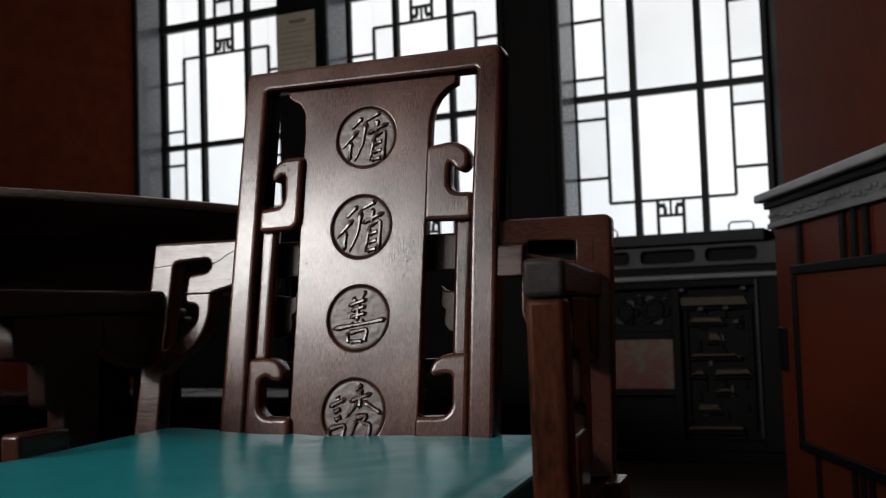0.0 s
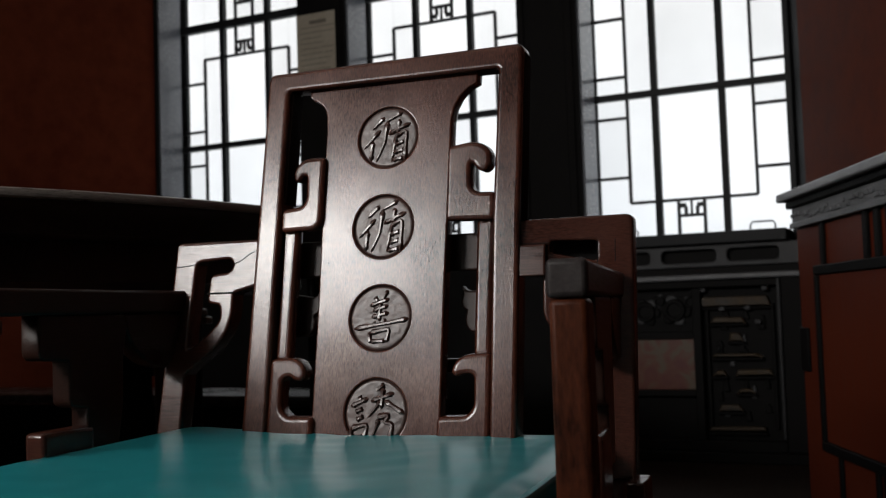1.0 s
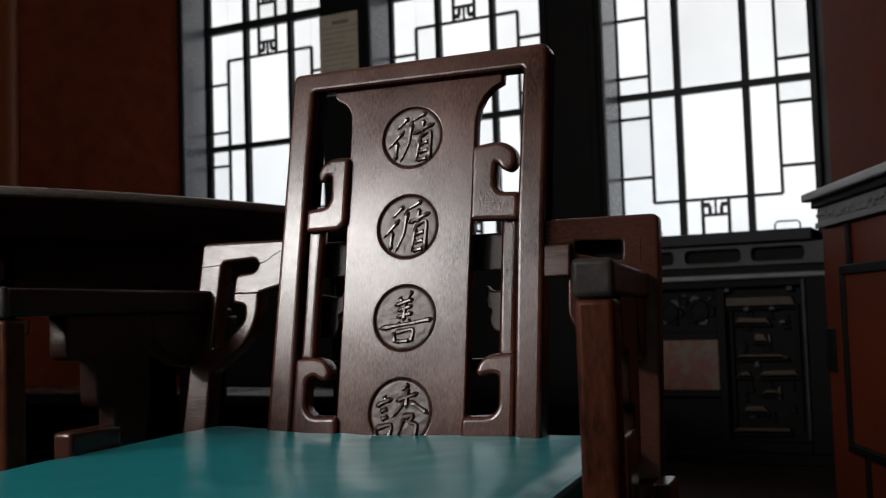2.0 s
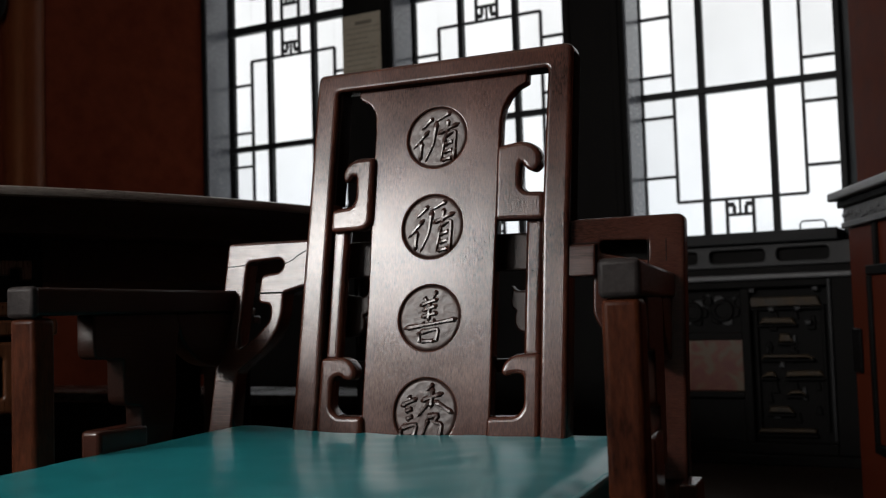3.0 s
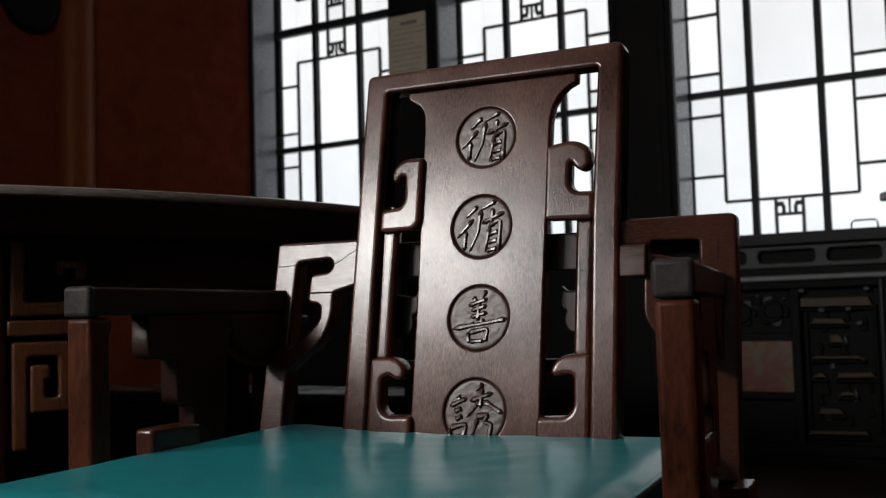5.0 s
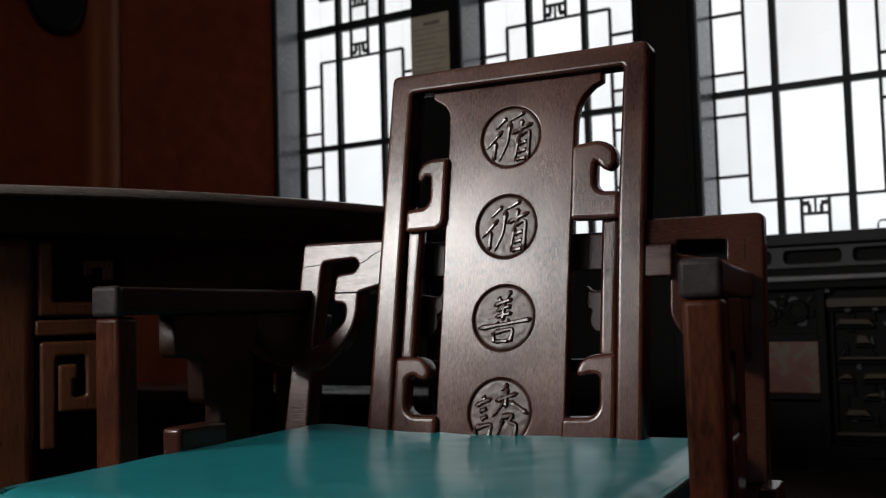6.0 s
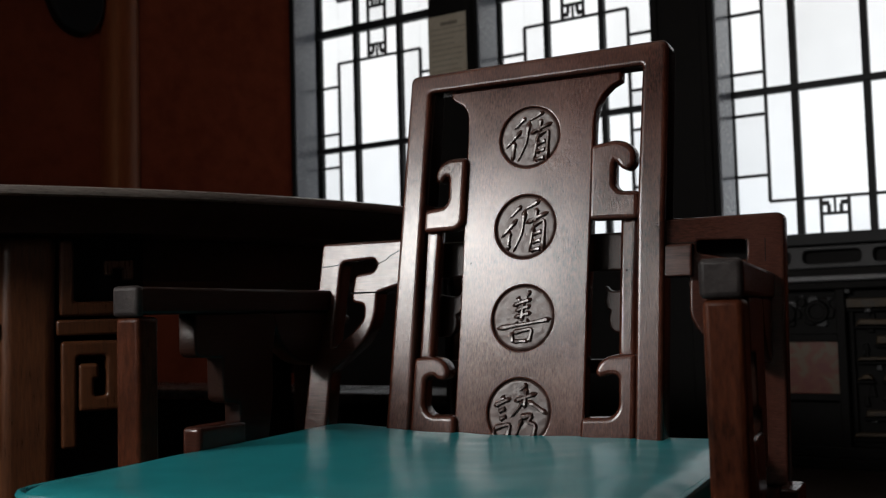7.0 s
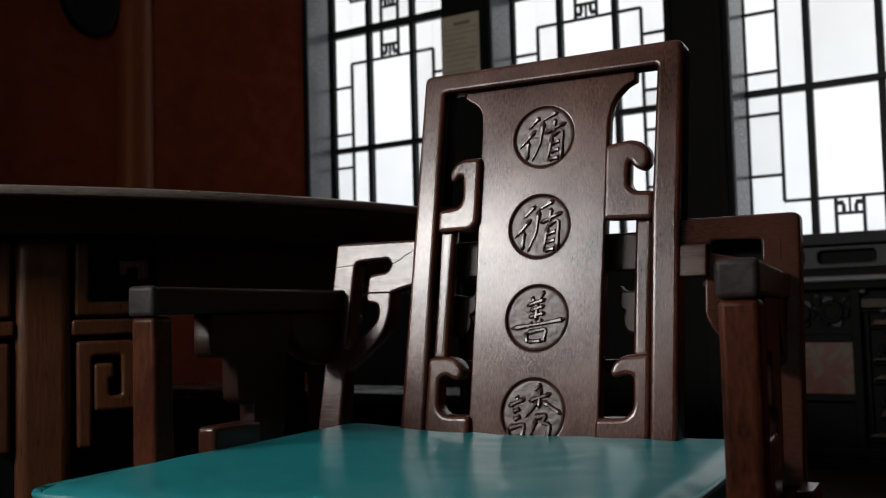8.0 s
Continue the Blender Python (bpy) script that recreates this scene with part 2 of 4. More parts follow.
def plate(outline, holes=(), thick=0.02, bevel=0.003, place=None):
    """A board cut to an outline, with holes through it and eased edges. It lies in x and y; place maps each corner."""
    c = bpy.data.curves.new("cut", "CURVE")
    c.dimensions, c.fill_mode = "2D", "BOTH"
    c.extrude, c.bevel_depth, c.bevel_resolution = thick / 2 - bevel, bevel, 3
    c.offset = -bevel
    for ring in (outline, *holes):
        s = c.splines.new("POLY")
        s.points.add(len(ring) - 1)
        for p, (x, y) in zip(s.points, ring):
            p.co = (x, y, 0, 1)
        s.use_cyclic_u = True
    ob = new("cut", c)
    bpy.context.view_layer.update()
    dg = bpy.context.evaluated_depsgraph_get()
    mesh = bpy.data.meshes.new_from_object(ob.evaluated_get(dg))
    bpy.data.objects.remove(ob)
    bpy.data.curves.remove(c)
    bm = bmesh.new()
    bm.from_mesh(mesh)
    bpy.data.meshes.remove(mesh)
    bmesh.ops.remove_doubles(bm, verts=bm.verts, dist=1e-5)
    bm.normal_update()
    for f in bm.faces:
        f.smooth = abs(f.normal.z) < 0.98
    if place:
        for v in bm.verts:
            v.co = place(v.co)
    bmesh.ops.recalc_face_normals(bm, faces=bm.faces)
    return bm


def tube(points, r, sides=8):
    """A round bar along a line of points."""
    bm = bmesh.new()
    rings = []
    pts = [Vector(p) for p in points]
    for i, p in enumerate(pts):
        d = (pts[min(i + 1, len(pts) - 1)] - pts[max(i - 1, 0)]).normalized()
        a = d.orthogonal().normalized() if abs(d.y) > 0.9 else d.cross(Vector((0, 1, 0))).normalized()
        b = d.cross(a)
        rings.append([bm.verts.new(p + (a * math.cos(t) + b * math.sin(t)) * r) for t in (2 * math.pi * k / sides for k in range(sides))])
    for p, q in zip(rings, rings[1:]):
        for k in range(sides):
            bm.faces.new((p[k], p[(k + 1) % sides], q[(k + 1) % sides], q[k]))
    bm.faces.new(rings[0][::-1])
    bm.faces.new(rings[-1])
    return bm


def lathe(profile, sides=48):
    """A turned form: profile is a list of (radius, height)."""
    bm = bmesh.new()
    rings = [[bm.verts.new((r * math.cos(2 * math.pi * k / sides), r * math.sin(2 * math.pi * k / sides), z)) for k in range(sides)] for r, z in profile]
    for p, q in zip(rings, rings[1:]):
        for k in range(sides):
            bm.faces.new((p[k], p[(k + 1) % sides], q[(k + 1) % sides], q[k]))
    bm.faces.new(rings[0][::-1])
    bm.faces.new(rings[-1])
    bmesh.ops.recalc_face_normals(bm, faces=bm.faces)
    return bm


# ---- the room ----
SPLAY = Vector((0.4, -0.917, 0)).normalized()
CEIL = 3.7
corner_r, corner_l = Vector((-0.60, FACE, 0)), Vector((-4.310, FACE, 0))


def wall_between(name, a, b, z0, z1, thick, mat, label):
    """A wall whose inner face runs from a to b; the room lies to the right of that way."""
    d = (b - a).normalized()
    n = Vector((-d.y, d.x, 0))
    bm = bmesh.new()
    low = [bm.verts.new((p.x, p.y, z0)) for p in (a, b, b + n * thick, a + n * thick)]
    high = [bm.verts.new((p.x, p.y, z1)) for p in (a, b, b + n * thick, a + n * thick)]
    bm.faces.new(low[::-1])
    bm.faces.new(high)
    for i in range(4):
        bm.faces.new((low[i], low[(i + 1) % 4], high[(i + 1) % 4], high[i]))
    bmesh.ops.recalc_face_normals(bm, faces=bm.faces)
    return tagged(link(name, bm, mat, label=label, smooth=False), category="wall", kind="structure")


tagged(link("floor", boxes((-9.0, 5.0, -1.7, 5.6, -0.3, 0.0)), FLOORWOOD, label="dark polished wooden floor", smooth=False), category="floor", kind="structure")
ceiling = tagged(link("ceiling", boxes((-9.0, 5.0, -1.7, 5.6, CEIL, CEIL + 0.2)), PLASTER, label="plain pale plaster ceiling above the room", smooth=False), category="ceiling", kind="structure")

BACKWALL = 5.215
sizes = []
edges = [-4.75] + [e for x in WINDOWS for e in (x, x + WIDE)] + [-0.25]
for x in WINDOWS:
    sizes.append((x, x + WIDE, FACE + 0.03, BACKWALL, HEAD, CEIL))
north = boxes(*sizes)
for (x0, x1), splay in zip(zip(edges[::2], edges[1::2]), (0, 0.072, 0.062, 0.09)):
    # each pier, its one cheek splayed back to the glass
    v = box(north, x0, x1, FACE, BACKWALL, 1.0, CEIL)
    v[0].co.x += splay
    v[4].co.x += splay
tagged(link("wall_north", north, WALLPAINT, label="black panelled timber wall with three tall windows", smooth=False), category="wall", kind="structure")
tagged(link("wall_panelling", boxes((-4.75, -0.25, 5.06, BACKWALL, 0.0, 0.998)), BLACKWOOD, label="black timber panelling below the window sills", smooth=False), category="panelling", kind="structure")
end_r, end_l = corner_r + SPLAY * 3.3, corner_l + Vector((-SPLAY.x, SPLAY.y, 0)) * 3.3
far_r, far_l = Vector((4.5, end_r.y, 0)), Vector((-8.5, end_l.y, 0))
wall_between("wall_east", corner_r, end_r, 0, CEIL, 0.2, REDWALL, "red lacquered wall slanting away from the windows")
wall_between("wall_west", end_l, corner_l, 0, CEIL, 0.2, REDWALL, "dark red lacquered wall slanting away from the windows")
wall_between("wall_east_2", end_r, far_r, 0, CEIL, 0.2, REDWALL, "red lacquered side wall")
wall_between("wall_west_2", far_l, end_l, 0, CEIL, 0.2, REDWALL, "red lacquered side wall")
# Unseen; pale rather than red, as a reflector that fills the dark parts.
wall_between("wall_east_3", far_r, Vector((far_r.x, REAR, 0)), 0, CEIL, 0.2, PLASTER, "unseen side wall, made pale to bounce light")
wall_between("wall_west_3", Vector((far_l.x, REAR, 0)), far_l, 0, CEIL, 0.2, REDWALL, "red lacquered side wall")
xs = [far_l.x - 0.2] + [v for w in REAR_WINDOWS for v in w[:2]] + [far_r.x + 0.2]
sizes = [(a, b, REAR - 0.2, REAR, 0, CEIL) for a, b in zip(xs[::2], xs[1::2])]
for a, b, lo, hi, glow in REAR_WINDOWS:
    sizes += [(a, b, REAR - 0.2, REAR, 0, lo), (a, b, REAR - 0.2, REAR, hi, CEIL)]
# Unseen stub added to block the rear window's light from the west wall.
wall_between("shading_stub", Vector((-2.60, REAR, 0)), Vector((-2.60, 0.05, 0)), 0, CEIL, 0.15, PLASTER, "unseen wall stub added to keep window light off the west wall")
tagged(link("wall_south", boxes(*sizes), PLASTER, label="unseen opposite wall with two windows, made pale to bounce light", smooth=False), category="wall", kind="structure")


tagged(link("backdrop", boxes((-7.5, 2.5, 6.2, 6.25, -0.5, 6.0)), overcast_glow(), label="white overcast sky outside the windows", smooth=False), category="sky", kind="structure")


for x0, x1 in ((-3.02, -2.985), (-1.950, -1.912), (-1.70, -1.66)):
    tagged(link("trim", boxes((x0, x1, FACE - 0.012, FACE, 1.06, CEIL), bevel=0.004), WALLPAINT, label="black upright batten on the window pier"), category="trim", kind="structure")


# ---- leaded windows ----
def window(n, x):
    w = thing("window_%d" % n, pose(x, GLASS, 0), "tall leaded window of white obscured glass in a black frame", "window", "windows in the row", "structure")
    frame_d = 0.02
    top = HEAD
    part("jamb", boxes((-0.03, 0.0, -0.035, 0.06, 1.0, top), bevel=0.004), FRAMEPAINT, w)
    part("jamb", boxes((WIDE, WIDE + 0.03, -0.08, 0.06, 1.0, top), bevel=0.004), FRAMEPAINT, w)
    part("window_sill", boxes((-0.0, WIDE, -0.253 - 0.03, 0.04, 1.0, 1.055), bevel=0.006), FRAMEPAINT, w)
    # left reveal coloured blue-grey for the sky light that falls on it
    for x0 in (0.0,):
        part("reveal", boxes((x0, x0 + 0.012, FACE + 0.02 - GLASS, -0.037, 1.056, top), bevel=0.002), REVEAL, w, "reveal board, its blue-grey colour standing for window light")
    for mx in (0.312, 0.643):
        part("mullion", boxes((mx - 0.016, mx + 0.016, -frame_d, frame_d, 1.05, top), bevel=0.004), FRAMEPAINT, w)
    for z0, z1 in ((1.768, 1.800), (2.505, 2.553), (3.235, 3.26)):
        part("rail", boxes((0, WIDE, -frame_d - 0.004, frame_d, z0, z1), bevel=0.004), FRAMEPAINT, w)
    a, b, c = 0.0074, 0.17, 0.79
    for base in (0.0, 1.487):
        low, high = 1.055 + base, (2.51 + base if not base else top)
        step = lambda z: z + base
        bars = []
        lines_v = [(b, 1.241, 2.33), (c, 1.241, 2.33), (0.408, 1.055, 1.241), (0.535, 1.055, 1.241), (0.408, 2.33, 2.51), (0.535, 2.33, 2.51)]
        lines_h = [(1.241, b, c), (2.33, b, c), (1.162, 0.408, 0.535), (2.41, 0.408, 0.535)]
        for z in (1.372, 1.675, 1.885, 2.185):
            lines_h += [(z, 0.0, b), (z, c, WIDE)]
        for vx, z0, z1 in lines_v:
            z0, z1 = step(z0), min(step(z1), top)
            if z1 - z0 > 0.01:
                bars.append((vx - a, vx + a, -0.008, 0.008, z0, z1))
        for z, x0, x1 in lines_h:
            if step(z) < top:
                bars.append((x0, x1, -0.009, 0.007, step(z) - a, step(z) + a))
        # the small flower in the middle: a stalk and two pairs of blocks
        for z0, s in ((1.241, -1), (2.33, 1)):
            if step(z0) > top - 0.1:
                continue
            for dx, d0, d1, hw in ((0.0, 0.0, 0.075, 0.005), (-0.042, 0.018, 0.040, 0.015), (0.042, 0.018, 0.040, 0.015), (-0.028, 0.035, 0.072, 0.008), (0.028, 0.035, 0.072, 0.008)):
                e0, e1 = sorted((step(z0) + s * d0, step(z0) + s * d1))
                bars.append((0.4715 + dx - hw, 0.4715 + dx + hw, -0.007, 0.007, e0, e1))
        for bar in bars:
            part("lead", boxes(bar), LEAD, w)
        cells = []
        for x0, x1 in ((0.0, b), (c, WIDE)):
            zs = (1.372, 1.675, 1.784, 1.885, 2.185)
            cells += [[(x0, x1, p, q)] for p, q in zip(zs, zs[1:])]
        for x0, x1, o0, o1 in ((b, 0.312, 0.0, b), (0.643, c, c, WIDE)):
            cells.append([(x0, x1, 1.055, 1.241), (o0, o1, 1.055, 1.372)])
            cells.append([(x0, x1, 2.33, 2.51), (o0, o1, 2.185, 2.51)])
            cells += [[(x0, x1, 1.241, 1.784)], [(x0, x1, 1.784, 2.33)]]
        cells += [[(0.312, 0.643, 1.241, 1.784)], [(0.312, 0.643, 1.784, 2.33)]]
        for x0, x1 in ((0.312, 0.408), (0.535, 0.643)):
            cells += [[(x0, x1, 1.055, 1.241)], [(x0, x1, 2.33, 2.51)]]
        cells += [[(0.408, 0.535, 1.055, 1.241)], [(0.408, 0.535, 2.33, 2.51)]]
        for cell in cells:
            bm = bmesh.new()
            for x0, x1, z0, z1 in cell:
                z0, z1 = step(z0), min(step(z1), top)
                if z1 - z0 > 0.01:
                    box(bm, x0, x1, -0.002, 0.002, z0, z1)
            if not bm.verts:
                bm.free()
                continue
            p = part("pane", bm, PANE, w)
            p.visible_shadow = False
    for x0 in (0.085, 0.748):
        pts = [(x0, -0.012, 1.055), (x0, -0.014, 1.095), (x0 + 0.012, -0.014, 1.108), (x0 + 0.103, -0.014, 1.108), (x0 + 0.115, -0.014, 1.095), (x0 + 0.115, -0.012, 1.055)]
        part("lift_handle", tube(pts, 0.004), LEAD, w)
    return w


for i, x in enumerate(WINDOWS):
    window(i + 1, x)
for i, (x0, x1, lo, hi, glow) in enumerate(REAR_WINDOWS):
    w = thing("window_%d" % (i + 4), pose(x0, REAR - 0.1, 0), "plain unseen window in the opposite wall, set for its light", "window", "", "structure")
    wide = x1 - x0
    part("frame", boxes((0, 0.05, -0.03, 0.03, lo, hi), (wide - 0.05, wide, -0.03, 0.03, lo, hi), (0.05, wide - 0.05, -0.03, 0.03, lo, lo + 0.05), (0.05, wide - 0.05, -0.03, 0.03, hi - 0.05, hi)), FRAMEPAINT, w)
    part("mullion", boxes((wide / 2 - 0.02, wide / 2 + 0.02, -0.025, 0.025, lo + 0.05, hi - 0.05)), FRAMEPAINT, w)
    p = part("pane", boxes((0.05, wide - 0.05, -0.002, 0.002, lo + 0.05, hi - 0.05)), PANE, w)
    p.visible_shadow = False

# ---- the carved armchair ----
TURN = 8.1
CHAIR = pose(-0.7025, 1.2645, 0, 0, 0, TURN)
RECLINE, CREST = 0.21, 1.077


def reclined(depth):
    """Maps a board lying in x and y to the leaning back: x across, y up, thickness towards the back."""
    return lambda co: Vector((co.x, -0.002 + (co.y - CREST) * RECLINE + depth - co.z, co.y))


def swept(co):
    """The right wing starts at the stile and sweeps back towards the arm."""
    return reclined(0.029 + 0.2 * max(abs(co.x) - 0.19, 0))(co)


def converging(bm, side):
    """The right arm draws in a little towards the back."""
    for v in bm.verts:
        v.co.x -= max(side, 0) * max(v.co.y + 0.42, 0) / 0.39 * 0.028
    return bm


def upright_side(u, side=1):
    """Maps a board to a plane along the arm: x along the arm, y up."""
    return lambda co: Vector((u + co.z * side, co.x, co.y))


# brush strokes of the characters, in units of the well's radius
STEP_STONE = [
    [(-0.16, 0.68), (-0.55, 0.29)], [(-0.29, 0.26), (-0.84, -0.35)], [(-0.53, -0.10), (-0.57, -0.74)], [(0.45, 0.81), (-0.10, 0.52)],
    [(-0.05, 0.54), (-0.13, -0.19), (-0.40, -0.81)], [(0.0, 0.10), (0.74, 0.42)], [(0.35, 0.58), (0.31, 0.08)], [(0.26, 0.03), (0.13, -0.84)],
    [(0.24, 0.02), (0.61, 0.19), (0.57, -0.84)], [(0.23, -0.27), (0.57, -0.16)], [(0.20, -0.52), (0.57, -0.44)], [(0.16, -0.77), (0.55, -0.71)]]
GOOD = [
    [(-0.21, 0.66), (-0.09, 0.49)], [(0.21, 0.85), (0.03, 0.52)], [(-0.36, 0.38), (0.27, 0.58)], [(-0.27, 0.22), (0.24, 0.38)],
    [(-0.30, 0.03), (0.27, 0.16)], [(-0.01, 0.52), (-0.05, -0.10)], [(-0.24, -0.12), (-0.15, -0.25)], [(0.18, -0.03), (0.06, -0.19)],
    [(-0.85, -0.31), (0.20, -0.17), (0.91, -0.04)], [(-0.35, -0.41), (-0.30, -0.76)], [(-0.33, -0.44), (0.30, -0.33), (0.21, -0.73)], [(-0.30, -0.71), (0.21, -0.69)]]
LURE = [
    [(-0.56, 0.50), (-0.47, 0.36)], [(-0.81, 0.18), (-0.26, 0.42)], [(-0.66, 0.02), (-0.41, 0.12)], [(-0.62, -0.22), (-0.38, -0.10)],
    [(-0.78, -0.46), (-0.75, -0.78)], [(-0.78, -0.46), (-0.26, -0.34), (-0.35, -0.72)], [(-0.75, -0.74), (-0.35, -0.70)], [(0.24, 0.85), (0.0, 0.63)],
    [(-0.17, 0.33), (0.57, 0.57)], [(0.20, 0.75), (0.17, 0.12)], [(0.17, 0.39), (-0.26, -0.16)], [(0.26, 0.35), (0.91, -0.04)],
    [(0.05, -0.13), (0.42, -0.07), (0.27, -0.28), (0.54, -0.34), (0.46, -0.80)], [(0.11, -0.16), (-0.10, -0.78)]]


def brush_strokes(strokes, radius, half, high):
    """Carved strokes in relief, swelling where the brush was set down and thinning to the end."""
    made = []
    for line in strokes:
        bm = bmesh.new()
        pts = [Vector(p) for p in line]
        fine = []
        for i in range(len(pts) - 1):
            n = 6
            for k in range(n + (i == len(pts) - 2)):
                fine.append(pts[i].lerp(pts[i + 1], k / n))
        if len(fine) > 8:
            fine = [fine[0]] + [(fine[i - 1] + 2 * fine[i] + fine[i + 1]) / 4 for i in range(1, len(fine) - 1)] + [fine[-1]]
        long = sum((b - a).length for a, b in zip(fine, fine[1:]))
        slant = pts[-1].x < pts[0].x - 0.1 and len(pts) < 5
        rows = []
        for i, p in enumerate(fine):
            t = i / (len(fine) - 1)
            d = (fine[min(i + 1, len(fine) - 1)] - fine[max(i - 1, 0)]).normalized()
            s = Vector((-d.y, d.x))
            w = half * (0.80 + 0.45 * math.exp(-((t - 0.08) / 0.14) ** 2) + (0.35 * math.exp(-((t - 0.92) / 0.12) ** 2) if not slant else -0.45 * t))
            h = high * (0.75 + 0.25 * w / half)
            if i in (0, len(fine) - 1):
                w, h = w * 0.55, h * 0.45
            q = p + s * 0.012 * math.sin(math.pi * t) * min(1, long)
            rows.append([bm.verts.new(((q.x + s.x * w * a) * radius, (q.y + s.y * w * a) * radius, h * b)) for a, b in ((-1.45, 0.0), (-1.0, 0.66), (-0.48, 1.0), (0.48, 1.0), (1.0, 0.66), (1.45, 0.0))])
        for a, b in zip(rows, rows[1:]):
            for j in range(5):
                bm.faces.new((a[j], b[j], b[j + 1], a[j + 1]))
        bm.faces.new(rows[0])
        bm.faces.new(rows[-1][::-1])
        bmesh.ops.recalc_face_normals(bm, faces=bm.faces)
        made.append(bm)
    return made


def armchair():
    ch = thing("armchair", CHAIR, "carved dark rosewood armchair with a fretted back, on the floor", "chair")
    # back frame: two stiles and the crest in one bent outline
    lo = 0.46
    outer = [(-0.1755, lo), (-0.1735, 1.0755), (0.199, 1.0825), (0.1965, 0.85), (0.196, lo), (0.163, lo), (0.161, 0.85), (0.1655, 1.0505), (-0.1405, 1.0475), (-0.140, lo)]
    part("back_frame", plate(rounded(outer, (0, 0.010, 0.012, 0, 0, 0, 0, 0.004, 0.004, 0)), thick=0.044, bevel=0.006, place=reclined(0.022)), ROSEWOOD, ch)
    # added dark strips paint the shade on the stiles' sides and hide window glare
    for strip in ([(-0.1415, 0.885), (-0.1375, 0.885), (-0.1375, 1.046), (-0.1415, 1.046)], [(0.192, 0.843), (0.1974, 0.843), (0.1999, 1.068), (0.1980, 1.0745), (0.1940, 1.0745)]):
        part("edge_strip", plate(strip, thick=0.033, bevel=0.001, place=reclined(0.0265)), SHADEWOOD, ch, "dark strip standing in for the stile's shaded side")
    # splat with flared top and four round wells
    r = 0.0426
    sp = [(-0.080, lo), (-0.081, 0.75), (-0.084, 0.94)] + [(-0.084, 0.985)] + arc(-0.116, 1.003, 0.031, -5, 72, 7) + [(-0.112, 1.038), (-0.114, 1.056), (0.134, 1.060), (0.133, 1.036)]
    sp += [(0.121, 1.030), (0.109, 1.018), (0.102, 1.004), (0.0985, 0.985), (0.098, 0.94), (0.096, 0.75), (0.095, lo)]
    wells = [(0.008, 0.970), (0.007, 0.846), (0.0085, 0.7245), (0.008, 0.6045)]
    holes = [arc(x, z, r, 360, 360 / 48, 47) for x, z in wells]
    splat = part("splat", plate(sp, holes, thick=0.024, bevel=0.0025, place=reclined(0.0255)), ROSEWOOD, ch, "smooth back board with four round carved wells")
    for (x, z), sign in zip(wells, (STEP_STONE, STEP_STONE, GOOD, LURE)):
        disc = bmesh.new()
        rows = []
        for q in [1.0, 0.97, 0.94, 0.91] + [0.88 - 0.04 * k for k in range(22)]:
            ring = []
            for k in range(96):
                a = 2 * math.pi * k / 96
                p = Vector((q * math.cos(a), q * math.sin(a)))
                cut = 0.0042 * math.exp(-((q - 1.0) / 0.055) ** 2)
                uneven = 0.0003 * noise.noise(Vector((p.x * 4, p.y * 4, z * 40))) + 0.00025 * noise.noise(Vector((p.x * 11, p.y * 11, z * 40)))
                ring.append(disc.verts.new(reclined(0.0160 + cut + uneven)(Vector((x + (r + 0.0015) * p.x, z + (r + 0.0015) * p.y, 0)))))
            rows.append(ring)
        for p, q in zip(rows, rows[1:]):
            for k in range(96):
                disc.faces.new((p[k], p[(k + 1) % 96], q[(k + 1) % 96], q[k]))
        disc.faces.new(rows[-1])
        part("medallion", disc, CARVED, splat, "round sunken medallion")
        for bm in brush_strokes(sign, r, 0.066 if sign is GOOD else 0.073, 0.0066):
            for v in bm.verts:
                v.co = reclined(0.0186)(Vector((v.co.x + x, v.co.y + z, v.co.z)))
            part("carved_stroke", bm, STROKE, splat, "raised brush stroke of a carved character")
    for line in ([(-0.070, 0.628), (-0.053, 0.634), (-0.031, 0.640)], [(0.030, 0.905), (0.041, 0.909), (0.052, 0.911)]):
        part("scratch", tube([reclined(0.0138)(Vector((x, z, 0))) for x, z in line], 0.0003, 6), ROSEWOOD, splat, "fine scratch in the polish")
    # laths beside the stiles
    for x0, x1 in ((-0.140, -0.1175), (0.1365, 0.160)):
        part("lath", plate(rounded([(x0, 0.672), (x1, 0.672), (x1, 0.850), (x0, 0.850)], 0.004), thick=0.022, bevel=0.0075, place=reclined(0.024)), ROSEWOOD, ch)
    # scrolled brackets between stile and splat
    up = [(-0.140, 0.845), (-0.090, 0.846), (-0.080, 0.856), (-0.080, 0.948), (-0.106, 0.948), (-0.121, 0.941), (-0.127, 0.927), (-0.124, 0.915), (-0.116, 0.914), (-0.112, 0.922), (-0.106, 0.922), (-0.105, 0.890), (-0.110, 0.880), (-0.140, 0.877)]
    part("scroll_bracket", plate(rounded(up, 0.007), thick=0.030, bevel=0.0062, place=reclined(0.018)), ROSEWOOD, ch)
    ur = [(0.163, 0.846), (0.163, 0.883), (0.138, 0.884), (0.130, 0.892), (0.130, 0.926), (0.138, 0.914), (0.148, 0.910), (0.157, 0.918), (0.157, 0.936), (0.147, 0.948), (0.131, 0.953), (0.097, 0.948), (0.097, 0.848)]
    part("scroll_bracket", plate(rounded(ur, 0.007), thick=0.030, bevel=0.0062, place=reclined(0.018)), ROSEWOOD, ch)
    ll = [(-0.141, 0.50), (-0.076, 0.50), (-0.076, 0.600), (-0.112, 0.600), (-0.122, 0.610), (-0.122, 0.648), (-0.112, 0.652), (-0.105, 0.646), (-0.092, 0.645), (-0.088, 0.656), (-0.096, 0.670), (-0.110, 0.676), (-0.141, 0.675)]
